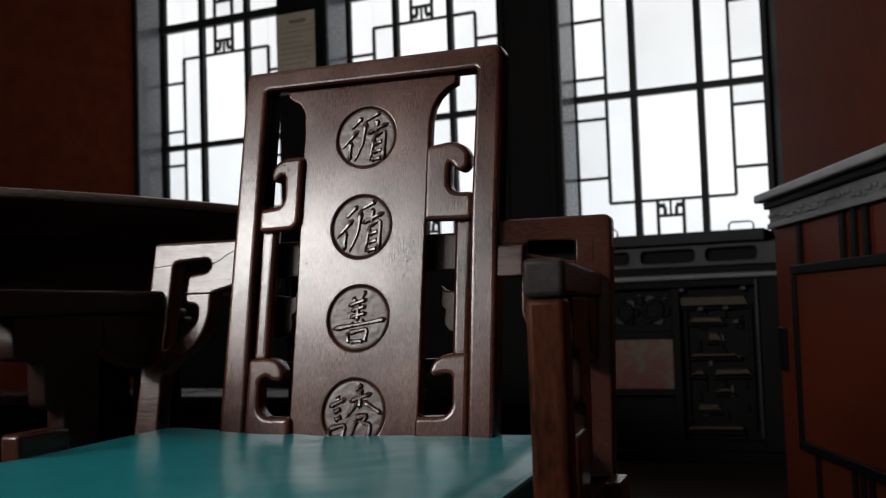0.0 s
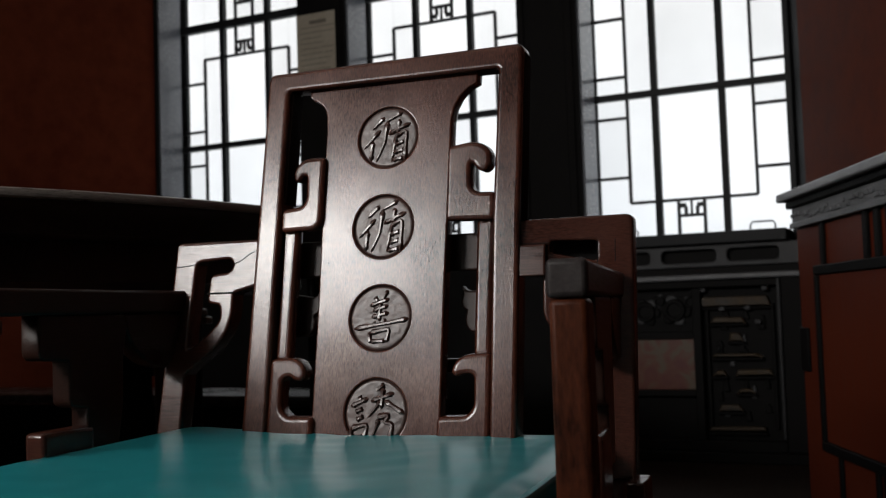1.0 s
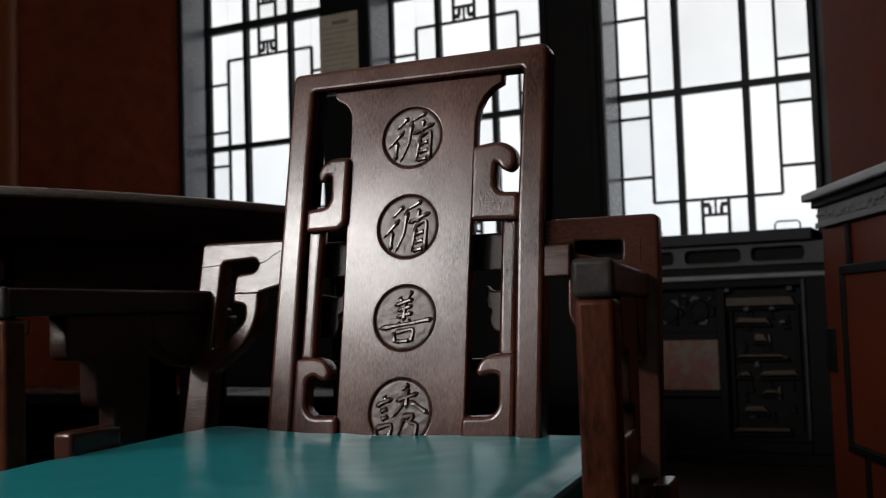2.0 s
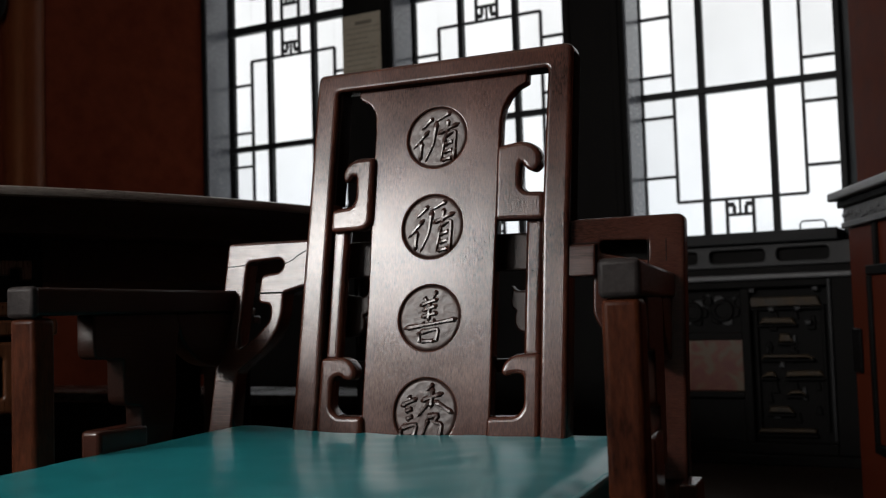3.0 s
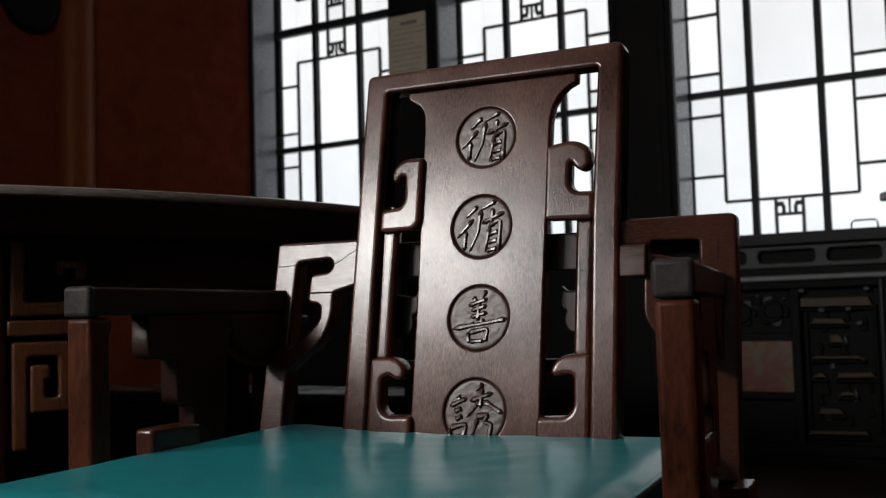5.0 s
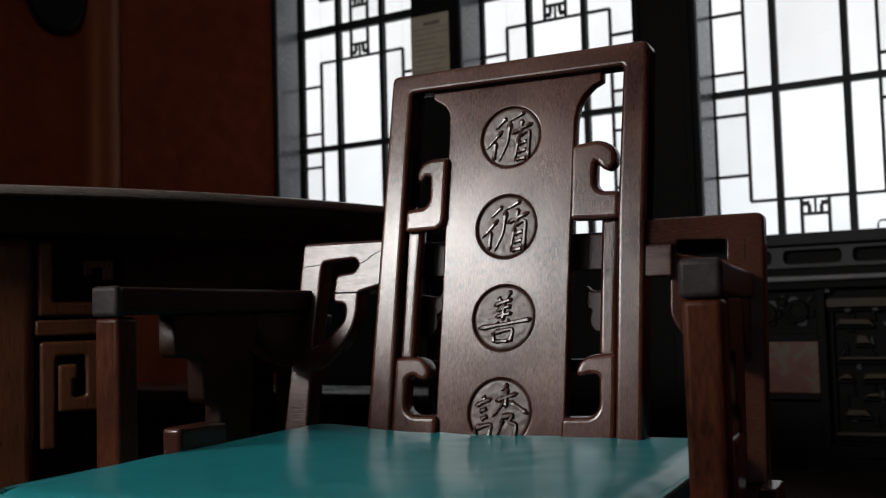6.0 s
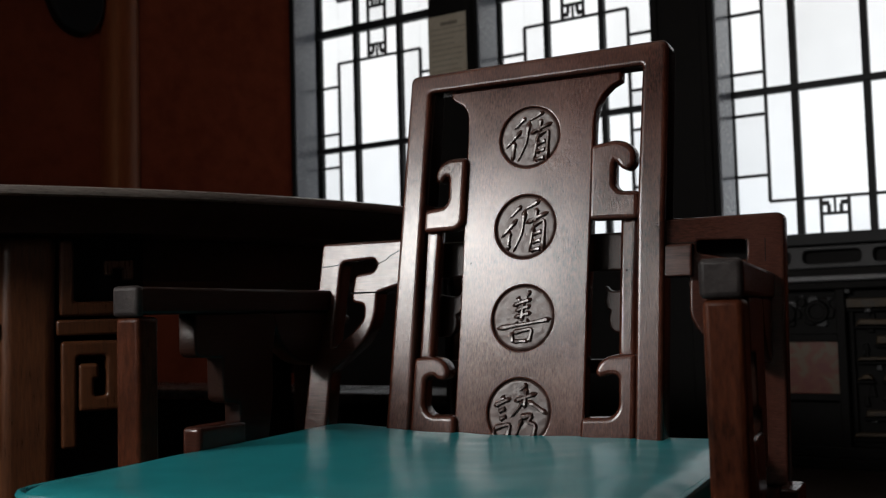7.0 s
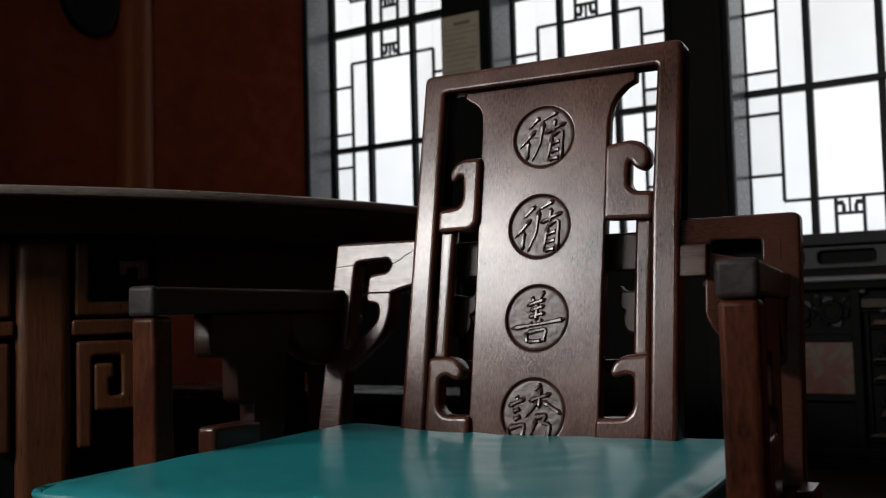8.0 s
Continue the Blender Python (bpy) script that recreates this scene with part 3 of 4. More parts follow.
    part("scroll_bracket", plate(rounded(ll, 0.007), thick=0.030, bevel=0.0062, place=reclined(0.018)), ROSEWOOD, ch)
    lr = [(0.162, 0.50), (0.162, 0.678), (0.128, 0.676), (0.115, 0.668), (0.110, 0.655), (0.116, 0.648), (0.126, 0.652), (0.140, 0.652), (0.141, 0.612), (0.132, 0.601), (0.093, 0.600), (0.093, 0.50)]
    part("scroll_bracket", plate(rounded(lr, 0.007), thick=0.030, bevel=0.0062, place=reclined(0.018)), ROSEWOOD, ch)
    # fretted wings from stile to arm
    wl = [(-0.186, 0.841), (-0.323, 0.841), (-0.328, 0.524), (-0.290, 0.524), (-0.290, 0.655), (-0.246, 0.690), (-0.231, 0.712), (-0.2245, 0.737), (-0.2245, 0.766), (-0.186, 0.776)]
    hole = rounded([(-0.288, 0.812), (-0.234, 0.815), (-0.228, 0.806), (-0.234, 0.796), (-0.264, 0.793), (-0.266, 0.753), (-0.2445, 0.750), (-0.2435, 0.728), (-0.262, 0.708), (-0.292, 0.686)], 0.008)
    wing = part("wing", plate(rounded(wl, (0, 0.007, 0, 0, 0.004, 0.015, 0.010, 0.008, 0.004, 0)), [hole], thick=0.034, bevel=0.004, place=reclined(0.057)), ROSEWOOD_FLAT, ch, "side wing cut with an angular fret, cracked along the grain")
    part("joint", tube([reclined(0.0400)(Vector((x, 0.7665, 0))) for x in (-0.266, -0.245, -0.225)], 0.0014, 6), BLACKWOOD, wing, "open joint under the fret bar")
    for line in ([(-0.231, 0.806), (-0.215, 0.812), (-0.206, 0.819), (-0.187, 0.828)], [(-0.322, 0.806), (-0.305, 0.807), (-0.291, 0.8085)]):
        part("crack", tube([reclined(0.0400)(Vector((x, z, 0))) for x, z in line], 0.0007, 6), BLACKWOOD, wing, "thin drying crack")
    wr = [(0.190, 0.8435), (0.190, 0.770), (0.2235, 0.770), (0.2240, 0.722), (0.236, 0.700), (0.298, 0.650), (0.298, 0.524), (0.334, 0.524), (0.334, 0.8465)]
    hole = rounded([(0.232, 0.815), (0.290, 0.814), (0.290, 0.788), (0.250, 0.796), (0.232, 0.800)], 0.005)
    wing = part("wing", plate(rounded(wr, (0, 0, 0.004, 0.008, 0.015, 0.004, 0, 0, 0.010)), [hole], thick=0.034, bevel=0.004, place=swept), ROSEWOOD_FLAT, ch, "side wing cut with an angular fret")
    part("wing_stub", plate(rounded([(0.191, 0.7705), (0.2295, 0.7705), (0.2295, 0.8110), (0.191, 0.8110)], 0.002), thick=0.018, bevel=0.003, place=reclined(0.0150)), ROSEWOOD_FLAT, wing, "short polished rail joining the wing to the stile")
    # dark board added behind the opening so no bright window shows through
    part("fret_backing", plate([(0.214, 0.780), (0.306, 0.780), (0.306, 0.832), (0.214, 0.830)], thick=0.012, bevel=0.002, place=lambda co: swept(Vector((co.x, co.y, co.z - 0.024)))), BLACKWOOD, wing, "added dark board that keeps the fret's opening black")
    for line in ([(0.196, 0.8125), (0.232, 0.8125)], [(0.2905, 0.8145), (0.2905, 0.772)], [(0.196, 0.8125), (0.1955, 0.842)], [(0.312, 0.8145), (0.312, 0.786)]):
        part("joint", tube([swept(Vector((x, z, 0.0168))) for x, z in line], 0.0007, 6), BLACKWOOD, wing, "fine open joint")
    # rail behind the back, with a scrolled pendant at each end; darker wood paints the splat's shade
    part("back_board", plate(rounded([(-0.162, 0.783), (0.172, 0.783), (0.172, 0.8335), (-0.162, 0.8335)], 0.003), thick=0.018, bevel=0.003, place=reclined(0.060)), ARMWOOD, ch)
    lobes = [(0.107, 0.765), (0.1085, 0.752), (0.106, 0.742), (0.110, 0.733), (0.116, 0.731), (0.1130, 0.722), (0.1145, 0.711), (0.121, 0.703), (0.131, 0.701), (0.172, 0.701), (0.172, 0.765), (0.122, 0.756), (0.114, 0.757)]
    for flip in (False, True):
        sc = [(0.0125 - x, z) for x, z in lobes][::-1] if flip else lobes
        part("back_pendant", plate(rounded(sc, 0.004), thick=0.016, bevel=0.003, place=reclined(0.059)), ARMWOOD, ch)
    part("back_rail", plate(rounded([(-0.16, 0.650), (0.17, 0.650), (0.17, 0.668), (-0.16, 0.668)], 0.003), thick=0.014, bevel=0.003, place=reclined(0.078)), ARMWOOD, ch)
    # arms and posts
    for u0, u1, side in ((-0.338, -0.301, -1), (0.313, 0.350, 1)):
        arm = boxes((u0, u1, -0.438, -0.02, 0.741, 0.772), bevel=0.004)
        a = part("arm", converging(arm, side), ARMWOOD, ch)
        part("arm_end", boxes((u0 - 0.0005, u1 + 0.0005, -0.4405, -0.4275, 0.7385, 0.7735), bevel=0.0055, segments=3), ENDGRAIN, a, "dark worn end grain")
        part("front_post", boxes((u0 + 0.001, u1 - 0.001, -0.437, -0.403, 0.522, 0.7385), bevel=0.006, segments=3), POSTWOOD, ch, "worn reddish front post")
        mid = (u0 + u1) / 2
        st = [(-0.333, 0.741), (-0.333, 0.689), (-0.279, 0.686), (-0.279, 0.631), (-0.244, 0.627), (-0.244, 0.560), (-0.185, 0.560), (-0.170, 0.630), (-0.170, 0.690), (-0.155, 0.741)]
        part("arm_fret", converging(plate(rounded(st, (0, 0.012, 0.004, 0.012, 0.004, 0, 0, 0.02, 0.02, 0)), thick=0.026, bevel=0.003, place=upright_side(mid)), side), ARMWOOD, ch)
        rear = [(-0.170, 0.741), (-0.155, 0.700), (-0.110, 0.672), (-0.064, 0.664), (-0.050, 0.690), (-0.022, 0.741)]
        part("arm_fret", converging(plate(rounded(rear, (0, 0.03, 0.02, 0.012, 0.02, 0)), thick=0.028, bevel=0.004, place=upright_side(mid)), side), ARMWOOD, ch)
        part("arm_block", converging(boxes((mid - 0.014, mid + 0.014, -0.328, -0.232, 0.522, 0.6055), bevel=0.006, segments=3), side), ROSEWOOD_FLAT, ch)
        part("rear_leg", converging(boxes((u0, u1, -0.058, -0.018, 0.0, 0.546), bevel=0.004), side), POSTWOOD, ch)
        for z0, z1 in ((0.43, 0.522), (0.10, 0.135)):
            part("side_rail", converging(boxes((u0 + 0.003, u1 - 0.003, -0.584, -0.058, z0, z1), bevel=0.004), side), ARMWOOD, ch)
        part("front_leg", boxes((u0 + 0.001, u1 - 0.001, -0.620, -0.584, 0.0, 0.522), bevel=0.005), POSTWOOD, ch)
    for z0, z1 in ((0.43, 0.522), (0.08, 0.115)):
        part("front_rail", boxes((-0.302, 0.314, -0.616, -0.588, z0, z1), bevel=0.004), ROSEWOOD_FLAT, ch)
    part("rear_rail", boxes((-0.302, 0.292, -0.054, -0.022, 0.43, 0.522), bevel=0.004), ROSEWOOD_FLAT, ch)
    part("rear_bracket", boxes((0.331, 0.352, -0.140, -0.075, 0.49, 0.530), bevel=0.003), ROSEWOOD_FLAT, ch)
    part("seat_board", boxes((-0.301, 0.313, -0.586, -0.056, 0.500, 0.5205), bevel=0.002), ROSEWOOD_FLAT, ch)
    return ch


armchair()


def cushion():
    """A flat squab: soft edge, a slightly uneven top, piping round the rim."""
    c = thing("seat_cushion", CHAIR, "teal leather seat cushion with piped edge, on the armchair seat", "cushion")
    x0, x1, y0, y1, z0, z1 = -0.306, 0.292, -0.628, -0.040, 0.524, 0.5785
    bm = bmesh.new()
    nx, ny = 56, 56
    rnd = 0.045

    def rim(s, t, inset):
        # square to rounded square
        x, y = (x0 + x1) / 2 + (s - 0.5) * (x1 - x0 - 2 * inset), (y0 + y1) / 2 + (t - 0.5) * (y1 - y0 - 2 * inset)
        hx, hy = (x1 - x0) / 2 - inset, (y1 - y0) / 2 - inset
        dx, dy = x - (x0 + x1) / 2, y - (y0 + y1) / 2
        ox, oy = max(abs(dx) - (hx - rnd), 0), max(abs(dy) - (hy - rnd), 0)
        if ox > 0 and oy > 0:
            k = max(ox, oy) / math.hypot(ox, oy)
            dx, dy = math.copysign(hx - rnd + ox * k, dx), math.copysign(hy - rnd + oy * k, dy)
        return (x0 + x1) / 2 + dx, (y0 + y1) / 2 + dy

    def plump(x):
        # fuller along one side
        return 0.0065 * min(max((0.02 - x) / 0.28, 0), 1)

    grid = []
    for j in range(ny + 1):
        row = []
        for i in range(nx + 1):
            s, t = i / nx, j / ny
            x, y = rim(s, t, 0.004)
            e = min(s, 1 - s, t, 1 - t)
            z = z1 + plump(x) * math.exp(-max(s - 0.12, 0) * 3) - 0.010 * math.exp(-e * 40) + 0.0035 * noise.noise(Vector((x * 6, y * 6, 0.3))) + 0.0012 * noise.noise(Vector((x * 22, y * 22, 4.0)))
            row.append(bm.verts.new((x, y, z)))
        grid.append(row)
    for j in range(ny):
        for i in range(nx):
            bm.faces.new((grid[j][i], grid[j][i + 1], grid[j + 1][i + 1], grid[j + 1][i]))
    part("top_panel", bm, TEAL, c)
    loop = [(i, 0) for i in range(nx)] + [(nx, j) for j in range(ny)] + [(i, ny) for i in range(nx, 0, -1)] + [(0, j) for j in range(ny, 0, -1)]
    ring = [rim(i / nx, j / ny, 0.0) for i, j in loop]
    for name, z, r in (("piping", z1 - 0.011, 0.0042), ("lower_piping", z0 + 0.006, 0.0042)):
        part(name, tube([(x, y, z + (plump(x) if name == "piping" else 0)) for x, y in ring + ring[:1]], r), TEAL, c)
    side = bmesh.new()
    a = [side.verts.new((x, y, z0 + 0.004)) for x, y in ring]
    b = [side.verts.new((x, y, z1 - 0.011 + plump(x))) for x, y in ring]
    for k in range(len(ring)):
        side.faces.new((a[k], a[(k + 1) % len(ring)], b[(k + 1) % len(ring)], b[k]))
    side.faces.new(a[::-1])
    part("side_band", side, TEAL, c)


cushion()


# ---- the round table with fretted legs ----
def square_spiral(x0, x1, z0, z1, w, turns=1.0):
    """A squared scroll as a broad line bent inward."""
    mx = [(x0, z0), (x0, z1), (x1, z1), (x1, z0 + (z1 - z0) * 0.44), (x0 + (x1 - x0) * 0.38, z0 + (z1 - z0) * 0.44), (x0 + (x1 - x0) * 0.38, z0 + (z1 - z0) * 0.77), (x0 + (x1 - x0) * 0.66, z0 + (z1 - z0) * 0.77)]
    left, right = [], []
    for i, p in enumerate(mx):
        p = Vector(p)
        d0 = (p - Vector(mx[i - 1])).normalized() if i else None
        d1 = (Vector(mx[i + 1]) - p).normalized() if i + 1 < len(mx) else None
        n0, n1 = (Vector((-d.y, d.x)) if d else None for d in (d0, d1))
        n = n0 if n1 is None else n1 if n0 is None else n0 + n1
        left.append(tuple(p + n * w / 2))
        right.append(tuple(p - n * w / 2))
    return left + right[::-1]


TABLE = Vector((-2.44, 1.60, 0))


def round_table():
    t = thing("round_table", pose(*TABLE), "large round dark wooden table with a moulded rim and fretted legs", "table")
    top = lathe([(0.0, 0.868), (1.27, 0.868), (1.285, 0.885), (1.300, 0.900), (1.330, 0.908), (1.339, 0.911), (1.342, 0.915), (1.342, 0.920), (1.339, 0.924), (1.333, 0.926), (0.0, 0.926)], 128)
    part("tabletop", top, TABLEDARK, t, "near-black polished top")
    # pale colour paints the window light caught along the rim
    part("rim", lathe([(1.339, 0.912), (1.3455, 0.915), (1.3470, 0.9205), (1.3450, 0.9255), (1.338, 0.928)], 128), PALERIM, t, "bead round the rim, its highlight painted as a lighter colour")
    part("apron", lathe([(1.10, 0.80), (1.14, 0.80), (1.14, 0.8675), (1.10, 0.8675)], 96), TABLEDARK, t)
    base = math.degrees(math.atan2(0.976 - TABLE.y, -1.397 - TABLE.x))
    for k in range(6):
        a = base + 60 * k
        m = pose(0, 0, 0, 0, 0, a) @ pose(1.20, 0, 0, 0, 0, 90)
        leg = part("leg", boxes((-0.040, 0.040, -0.020, 0.020, 0.0, 0.868), bevel=0.017, segments=4), TABLEWOOD, t, "square post with rounded edges")
        leg.matrix_local = m
        for s in (1, -1):
            place = lambda co, s=s: Vector((co.x * s, co.z, co.y))
            rail = part("rail", boxes(*[(0.040, 0.19, -0.018, 0.018, 0.716, 0.740)] if s > 0 else [(-0.19, -0.040, -0.018, 0.018, 0.716, 0.740)], bevel=0.004), TABLEWOOD, leg)
            low = square_spiral(0.058, 0.124, 0.546, 0.696, 0.023)
            part("fret_scroll", plate(rounded(low, 0.006), thick=0.034, bevel=0.006, place=place), TABLEWOOD, leg, "squared scroll fret")
            hi = [(0.045, 0.745), (0.17, 0.745), (0.17, 0.767), (0.066, 0.767), (0.066, 0.86), (0.045, 0.86)]
            part("fret_scroll", plate(rounded(hi, 0.006), thick=0.034, bevel=0.006, place=place), TABLEWOOD, leg)
            hook = [(0.155, 0.80), (0.155, 0.83), (0.112, 0.83), (0.112, 0.807), (0.124, 0.807), (0.124, 0.818), (0.140, 0.818), (0.140, 0.80)]
            part("fret_scroll", plate(rounded(hook, 0.003), thick=0.022, bevel=0.003, place=place), TABLEWOOD, leg)
            # black sheet added for the darkness under the table, hiding the red wall
            part("backing", boxes((0.040, 0.175, 0.022, 0.030, 0.20, 0.867) if s > 0 else (-0.175, -0.040, 0.022, 0.030, 0.20, 0.867)), BLACKWOOD, leg, "added black board that keeps the fret's gaps dark")
    part("foot_ring", lathe([(1.16, 0.06), (1.24, 0.06), (1.24, 0.10), (1.16, 0.10)], 96), TABLEWOOD, t)
    return t


round_table()


# ---- bench beyond the table ----
def bench():
    b = thing("bench", pose(-2.98, 3.30, 0), "low dark wooden bench with a polished top, behind the table", "bench")
    part("seat", boxes((-1.28, 1.28, -0.18, 0.18, 0.415, 0.452), bevel=0.006), CLOUDY, b)
    for x in (-1.18, 0.0, 1.18):
        for y in (-0.13, 0.13):
            part("leg", boxes((x - 0.025, x + 0.025, y - 0.025, y + 0.025, 0, 0.415), bevel=0.004), BLACKWOOD, b)
    # dark board added to hide the red wall and keep this area black
    part("screen_board", boxes((-1.155, 1.155, -0.170, -0.158, 0.06, 0.412), bevel=0.002), BLACKWOOD, b)
    part("stretcher", boxes((-1.155, 1.155, -0.012, 0.012, 0.12, 0.15), bevel=0.003), BLACKWOOD, b)


bench()


# ---- sideboard along the slanting wall ----
def sideboard():
    """x runs along the front towards the room, y into the cabinet."""
    s = thing("sideboard", Matrix.Translation((-0.47, 3.62, 0)) @ pose(0, 0, 0, 0, 0, math.degrees(math.atan2(SPLAY.y, SPLAY.x))), "red lacquered sideboard framed in black with a projecting top", "sideboard")
    L, D = 1.75, 0.42
    part("top", boxes((-0.075, L + 0.08, -0.052, D, 1.054, 1.082), bevel=0.006), TOPSLAB, s, "black wooden top, paled to look lit by the windows")
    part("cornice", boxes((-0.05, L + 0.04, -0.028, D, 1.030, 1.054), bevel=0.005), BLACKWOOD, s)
    frieze = part("frieze", boxes((-0.03, L, -0.014, D, 0.968, 1.030), bevel=0.003), FRIEZEWOOD, s, "worn carved black frieze, paled against the overhang's shade")
    rnd = random.Random(5)
    for k in range(46):
        x = -0.01 + k * 0.038
        w, z = 0.010 + 0.008 * rnd.random(), 0.990 + 0.020 * rnd.random()
        part("carving", boxes((x - w, x + w, -0.020, -0.014, z - 0.007, z + 0.007), bevel=0.003), FRIEZEWOOD, frieze)
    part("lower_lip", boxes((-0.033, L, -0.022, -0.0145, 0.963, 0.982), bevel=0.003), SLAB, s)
    part("body", boxes((-0.03, L, 0.0, D, 0.06, 0.968), bevel=0.003), REDPANEL, s, "red lacquered body")
    for x in (0.235, 0.61, 0.695, 0.78, 1.16):
        part("upright_strip", boxes((x, x + 0.032, -0.012, 0.0, 0.835, 0.968), bevel=0.003), BLACKWOOD, s)
    x0, x1, z0, z1 = 0.17, 1.55, 0.265, 0.835
    for b in ((x0, x1, -0.016, 0.0, z1 - 0.030, z1), (x0, x1, -0.016, 0.0, z0, z0 + 0.03), (x0, x0 + 0.03, -0.016, 0.0, z0 + 0.03, z1 - 0.03), (x1 - 0.03, x1, -0.016, 0.0, z0 + 0.03, z1 - 0.03)):
        part("panel_frame", boxes(b, bevel=0.004), BLACKWOOD, s)
    part("panel", boxes((x0 + 0.03, x1 - 0.03, -0.006, 0.0, z0 + 0.03, z1 - 0.03), bevel=0.002), REDPANEL, s)
    for x in (0.30, 0.60, 0.66, 0.72):
        part("upright_strip", boxes((x, x + 0.028, -0.010, 0.0, 0.10, 0.265), bevel=0.003), BLACKWOOD, s)
    part("clasp", boxes((-0.02, 0.06, -0.010, 0.0, 0.50, 0.64), bevel=0.003), BLACKWOOD, s)
    part("plinth", boxes((-0.045, L + 0.02, -0.02, D, 0.0, 0.06), bevel=0.004), BLACKWOOD, s)


sideboard()


# ---- carved cabinet under the window ----
def window_cabinet():
    c = thing("window_cabinet", pose(0, FACE, 0), "black carved cabinet under the window with marble inset", "cabinet")
    part("body", boxes((-1.80, -0.64, 0.06, 0.125, 0.0, 0.99)), BLACKWOOD, c)
    rail = rounded([(-1.80, 0.895), (-0.64, 0.895), (-0.64, 0.998), (-1.80, 0.998)], 0.003)
    slots = [rounded([(a, 0.918), (b, 0.918), (b, 0.978), (a, 0.978)], 0.024) for a, b in ((-1.27, -1.015), (-0.965, -0.735), (-1.58, -1.325))]
    part("slotted_rail", plate(rail, slots, thick=0.035, bevel=0.005, place=lambda co: Vector((co.x, 0.03 - co.z, co.y))), GREYWOOD, c, "black rail pierced with rounded slots")
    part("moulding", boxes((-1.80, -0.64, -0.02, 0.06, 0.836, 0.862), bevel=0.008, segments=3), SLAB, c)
    part("moulding", boxes((-1.80, -0.64, 0.015, 0.06, 0.862, 0.894), bevel=0.003), BLACKWOOD, c)
    for x0, x1 in ((-0.735, -0.64), (-1.80, -1.70)):
        part("stile", boxes((x0, x1, -0.005, 0.06, 0.05, 0.836), bevel=0.006), BLACKWOOD, c)
    part("stile", boxes((-1.135, -1.095, 0.005, 0.06, 0.05, 0.80), bevel=0.004), BLACKWOOD, c)
    part("stile_moulding", boxes((-0.752, -0.737, -0.004, 0.05, 0.11, 0.832), bevel=0.006, segments=3), GREYWOOD, c)
    part("lower_rail", boxes((-1.70, -0.735, 0.0, 0.06, 0.05, 0.10), bevel=0.005), BLACKWOOD, c)
    part("plinth", boxes((-1.82, -0.63, -0.02, 0.06, 0.0, 0.05), bevel=0.006), BLACKWOOD, c)
    part("upper_rail", boxes((-1.70, -0.735, 0.0, 0.06, 0.80, 0.834), bevel=0.005), BLACKWOOD, c)
    part("marble_inset", boxes((-1.425, -1.135, 0.02, 0.06, 0.330, 0.565), bevel=0.003), MARBLE, c, "square of veined red and cream marble")
    part("inset_frame", boxes((-1.70, -1.135, 0.012, 0.06, 0.565, 0.600), (-1.70, -1.135, 0.012, 0.06, 0.30, 0.330), bevel=0.003), BLACKWOOD, c)
    # carved blossoms over the marble: a ring, petals round it and a boss
    for cx, cz, big in ((-1.225, 0.700, 1.0), (-1.365, 0.695, 0.9), (-1.150, 0.735, 0.5), (-1.295, 0.745, 0.45)):
        ring = lathe([(0.034 * big, 0.0), (0.050 * big, 0.0), (0.054 * big, 0.010), (0.048 * big, 0.020), (0.036 * big, 0.020), (0.032 * big, 0.010)], 20)
        for v in ring.verts:
            v.co = Vector((cx + v.co.x, 0.05 - v.co.z, cz + v.co.y))
        bloom = part("carved_blossom", ring, BLACKWOOD, c)
        for k in range(6):
            ang = 60 * k + 400 * cx
            px, pz = cx + 0.050 * big * math.cos(radians(ang)), cz + 0.050 * big * math.sin(radians(ang))
            w = 0.027 * big
            petal = rounded([(px - w, pz - w * 0.7), (px + w * 0.9, pz - w), (px + w, pz + w * 0.8), (px - w * 0.8, pz + w)], w * 0.8, 3)
            part("petal", plate(petal, thick=0.016, bevel=0.005, place=lambda co: Vector((co.x, 0.052 - co.z, co.y))), GREYWOOD if k in (1, 4) else BLACKWOOD, bloom)
    # tiers of gilt carving: stepped ledges, posts and leaves between them
    rnd = random.Random(3)
    ledges = ((-1.120, -0.783, 0.710, 0.768), (-1.063, -0.896, 0.634, 0.672), (-0.978, -0.906, 0.550, 0.600), (-1.059, -0.827, 0.476, 0.506), (-1.063, -0.992, 0.392, 0.430),
              (-0.956, -0.782, 0.391, 0.434), (-0.955, -0.868, 0.313, 0.346), (-1.037, -0.922, 0.229, 0.272), (-1.090, -0.828, 0.137, 0.175))
    for x0, x1, z0, z1 in ledges:
        cut_l, cut_r, tip = rnd.uniform(0.006, 0.034), rnd.uniform(0.004, 0.030), rnd.uniform(-0.004, 0.004)
        z1 -= 0.012
        lip = rounded([(x0, z0), (x1, z0 + tip), (x1 - cut_r, z1), (x0 + cut_l, z1 - tip)], 0.005)
        ledge = part("gilt_ledge", plate(lip, thick=0.03, bevel=0.007, place=lambda co: Vector((co.x, 0.045 - co.z, co.y))), GILT, c, "dull gilt ledge of carving")
        part("edge", boxes((x0 - 0.004, x1 + 0.004, 0.026, 0.058, z0 - 0.014, z0 - 0.002), bevel=0.004), BLACKWOOD, ledge, "black lower edge")
    for k in range(26):
        x, z = -0.925 + rnd.uniform(-0.11, 0.11), rnd.uniform(0.20, 0.70)
        w, h = rnd.uniform(0.010, 0.018), rnd.uniform(0.012, 0.030)
        leaf = rounded([(x - w, z - h), (x + w, z - h), (x + w * 0.4, z + h), (x - w * 0.6, z + h * 0.8)], 0.005, 3)
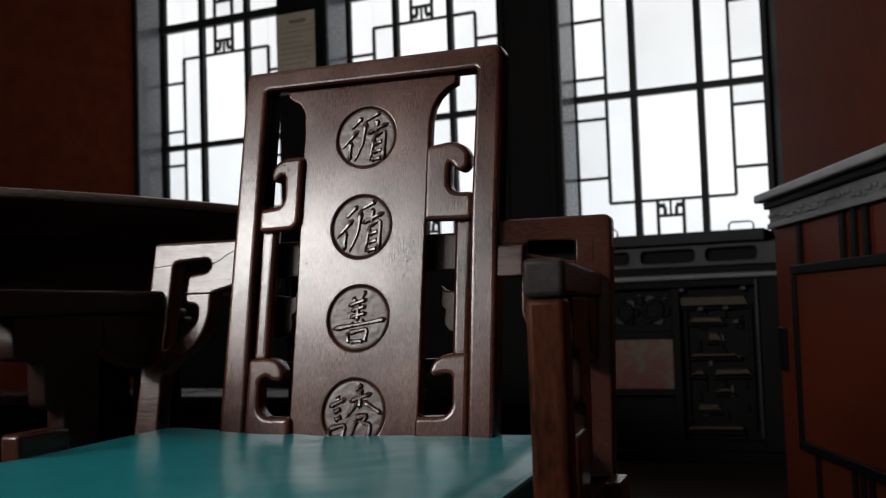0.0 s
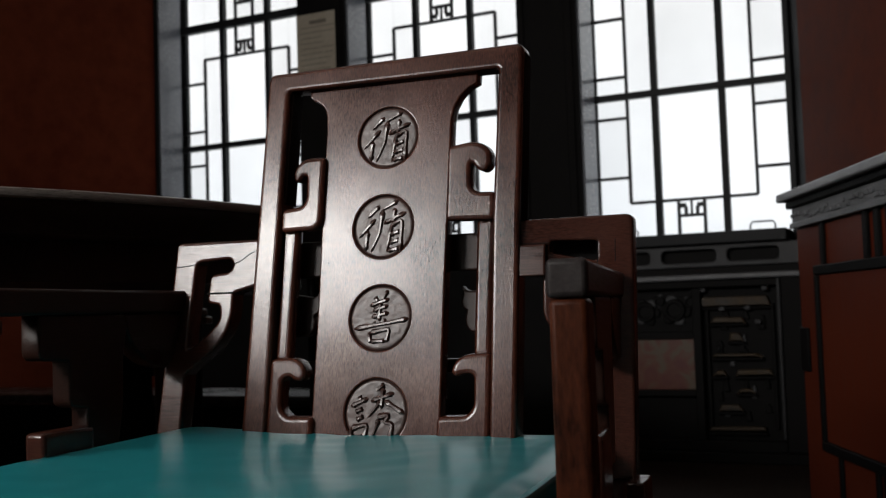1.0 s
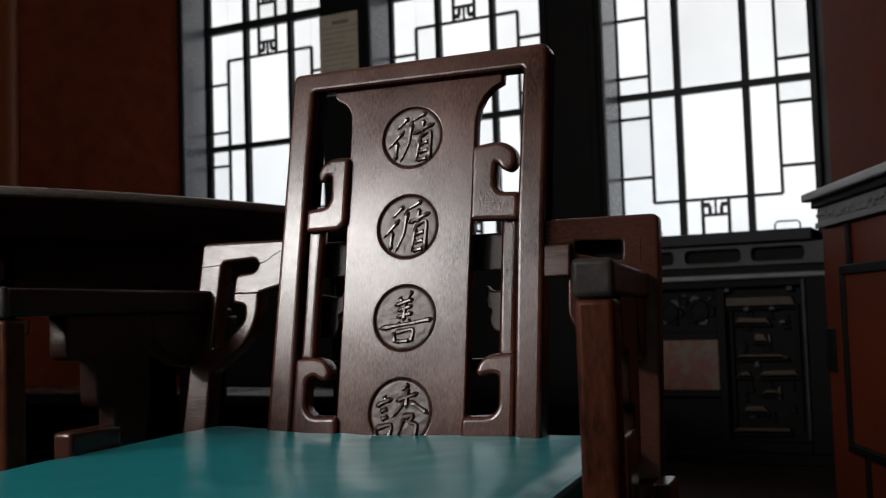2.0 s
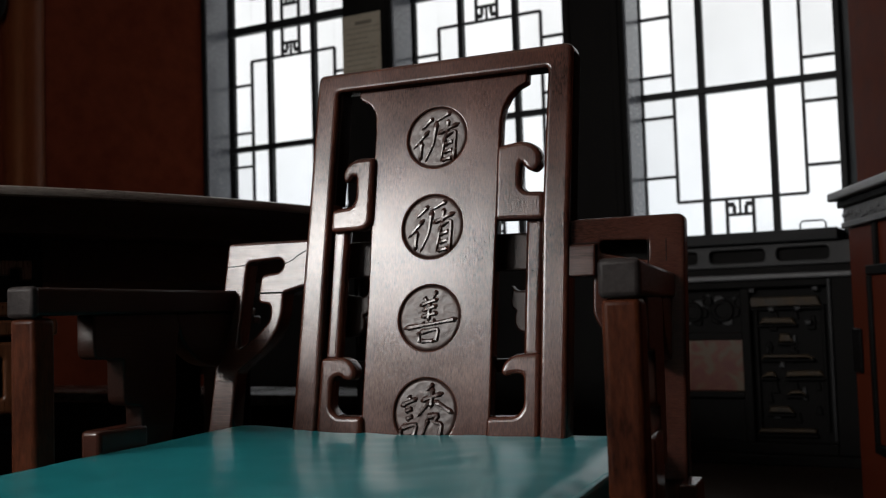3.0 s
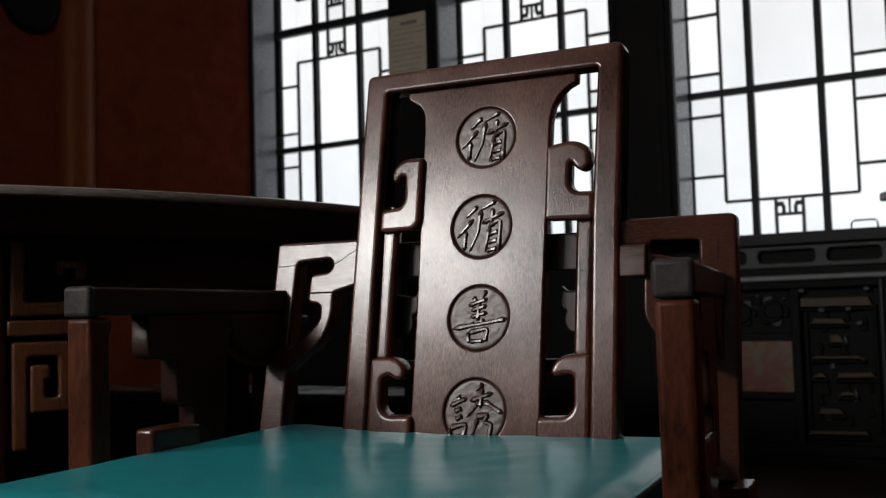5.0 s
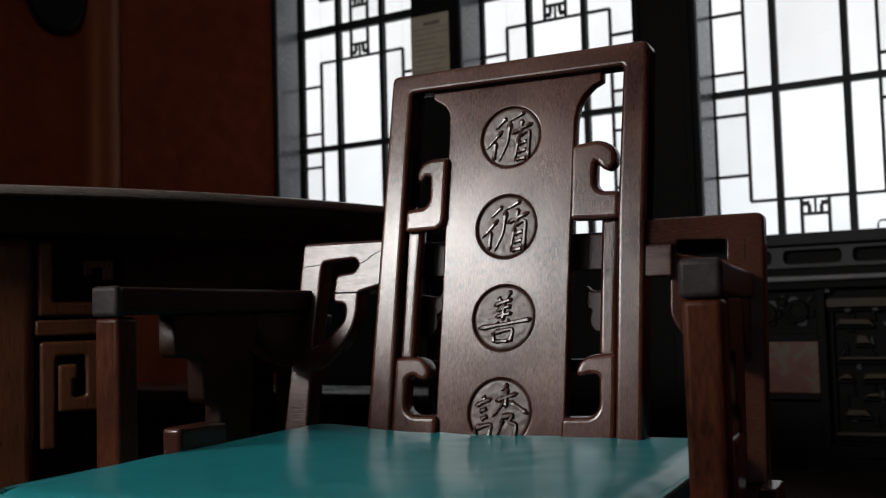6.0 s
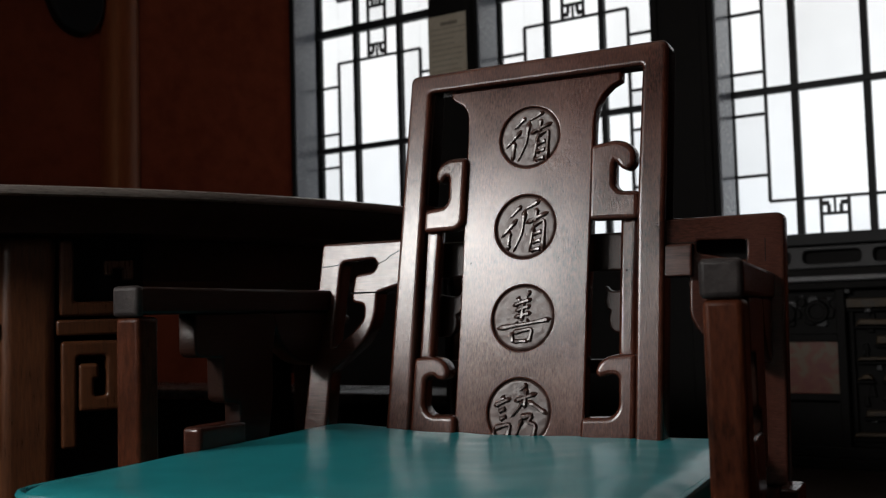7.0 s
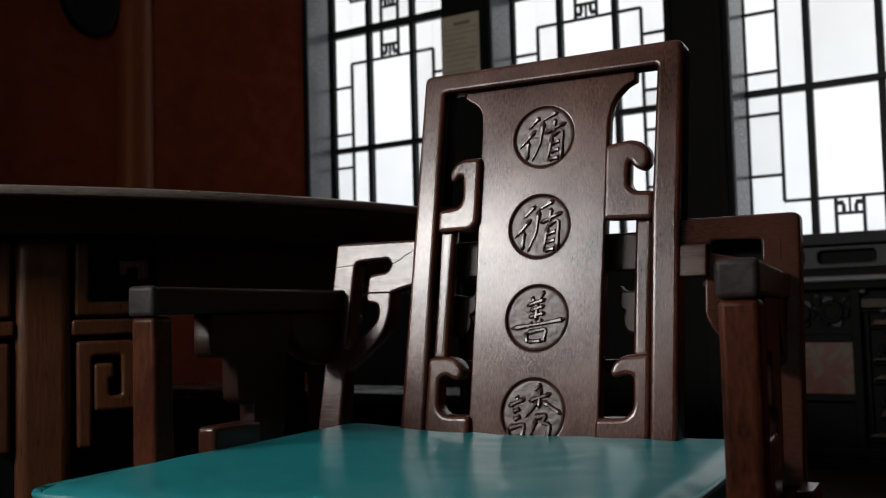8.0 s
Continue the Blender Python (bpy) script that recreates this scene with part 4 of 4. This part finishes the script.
        part("carved_leaf", plate(leaf, thick=0.018, bevel=0.004, place=lambda co: Vector((co.x, 0.051 - co.z, co.y))), GREYWOOD if k % 4 == 0 else BLACKWOOD, c)
    for x in (-1.075, -0.78):
        part("gilt_post", boxes((x - 0.008, x + 0.008, 0.035, 0.06, 0.15, 0.72), bevel=0.003), BLACKWOOD, c)
    for x, z in ((-1.085, 0.789), (-0.806, 0.789), (-1.000, 0.700), (-0.886, 0.702), (-0.842, 0.638)):
        part("stud", boxes((x - 0.014, x + 0.014, 0.012, 0.06, z - 0.010, z + 0.010), bevel=0.005), GREYWOOD, c)


window_cabinet()


# ---- on the pier and the west wall ----
def notice():
    n = thing("notice", pose(-3.133, FACE - 0.004, 2.187), "yellowed printed notice fixed to the pier between windows", "notice")
    part("sheet", boxes((-0.14, 0.14, -0.004, 0.0, -0.20, 0.225), bevel=0.001), PAPER, n)
    z = 0.15
    part("heading_bar", boxes((-0.055, 0.055, -0.0055, -0.004, 0.165, 0.185)), INK, n)
    rnd = random.Random(2)
    while z > -0.17:
        w = 0.07 + 0.045 * rnd.random()
        part("text_bar", boxes((-0.115, -0.115 + 2 * w, -0.0050, -0.004, z - 0.0035, z)), INK, n)
        z -= 0.030


notice()


def column():
    p = corner_l + Vector((-SPLAY.x, SPLAY.y, 0)) * 1.02 - Vector((0.917, 0.4, 0)) * 0.045
    c = thing("column", pose(p.x, p.y, 0), "round red lacquered column against the slanting wall", "column", "", "structure")
    part("shaft", lathe([(0.120, 0.12), (0.115, 0.2), (0.115, CEIL - 0.01)], 40), LACQUER, c)
    part("base", lathe([(0.17, 0.0), (0.175, 0.06), (0.15, 0.12)], 40), GREYWOOD, c)
    q = corner_l + Vector((-SPLAY.x, SPLAY.y, 0)) * 1.20 + Vector((0.917, 0.4, 0)) * 0.055
    b = thing("carved_bracket", pose(q.x, q.y, 2.30, 0, 0, 66.4), "dark carved wooden bracket high on the red wall", "bracket")
    scroll = rounded([(0.0, 0.9), (0.0, 0.12), (-0.10, 0.0), (-0.24, 0.06), (-0.34, 0.30), (-0.46, 0.42), (-0.48, 0.9)], 0.08)
    part("scroll", plate(scroll, [arc(-0.17, 0.30, 0.06, 0, 345, 23)], thick=0.10, bevel=0.02, place=lambda co: Vector((co.x, co.z, co.y))), BLACKWOOD, b)


column()
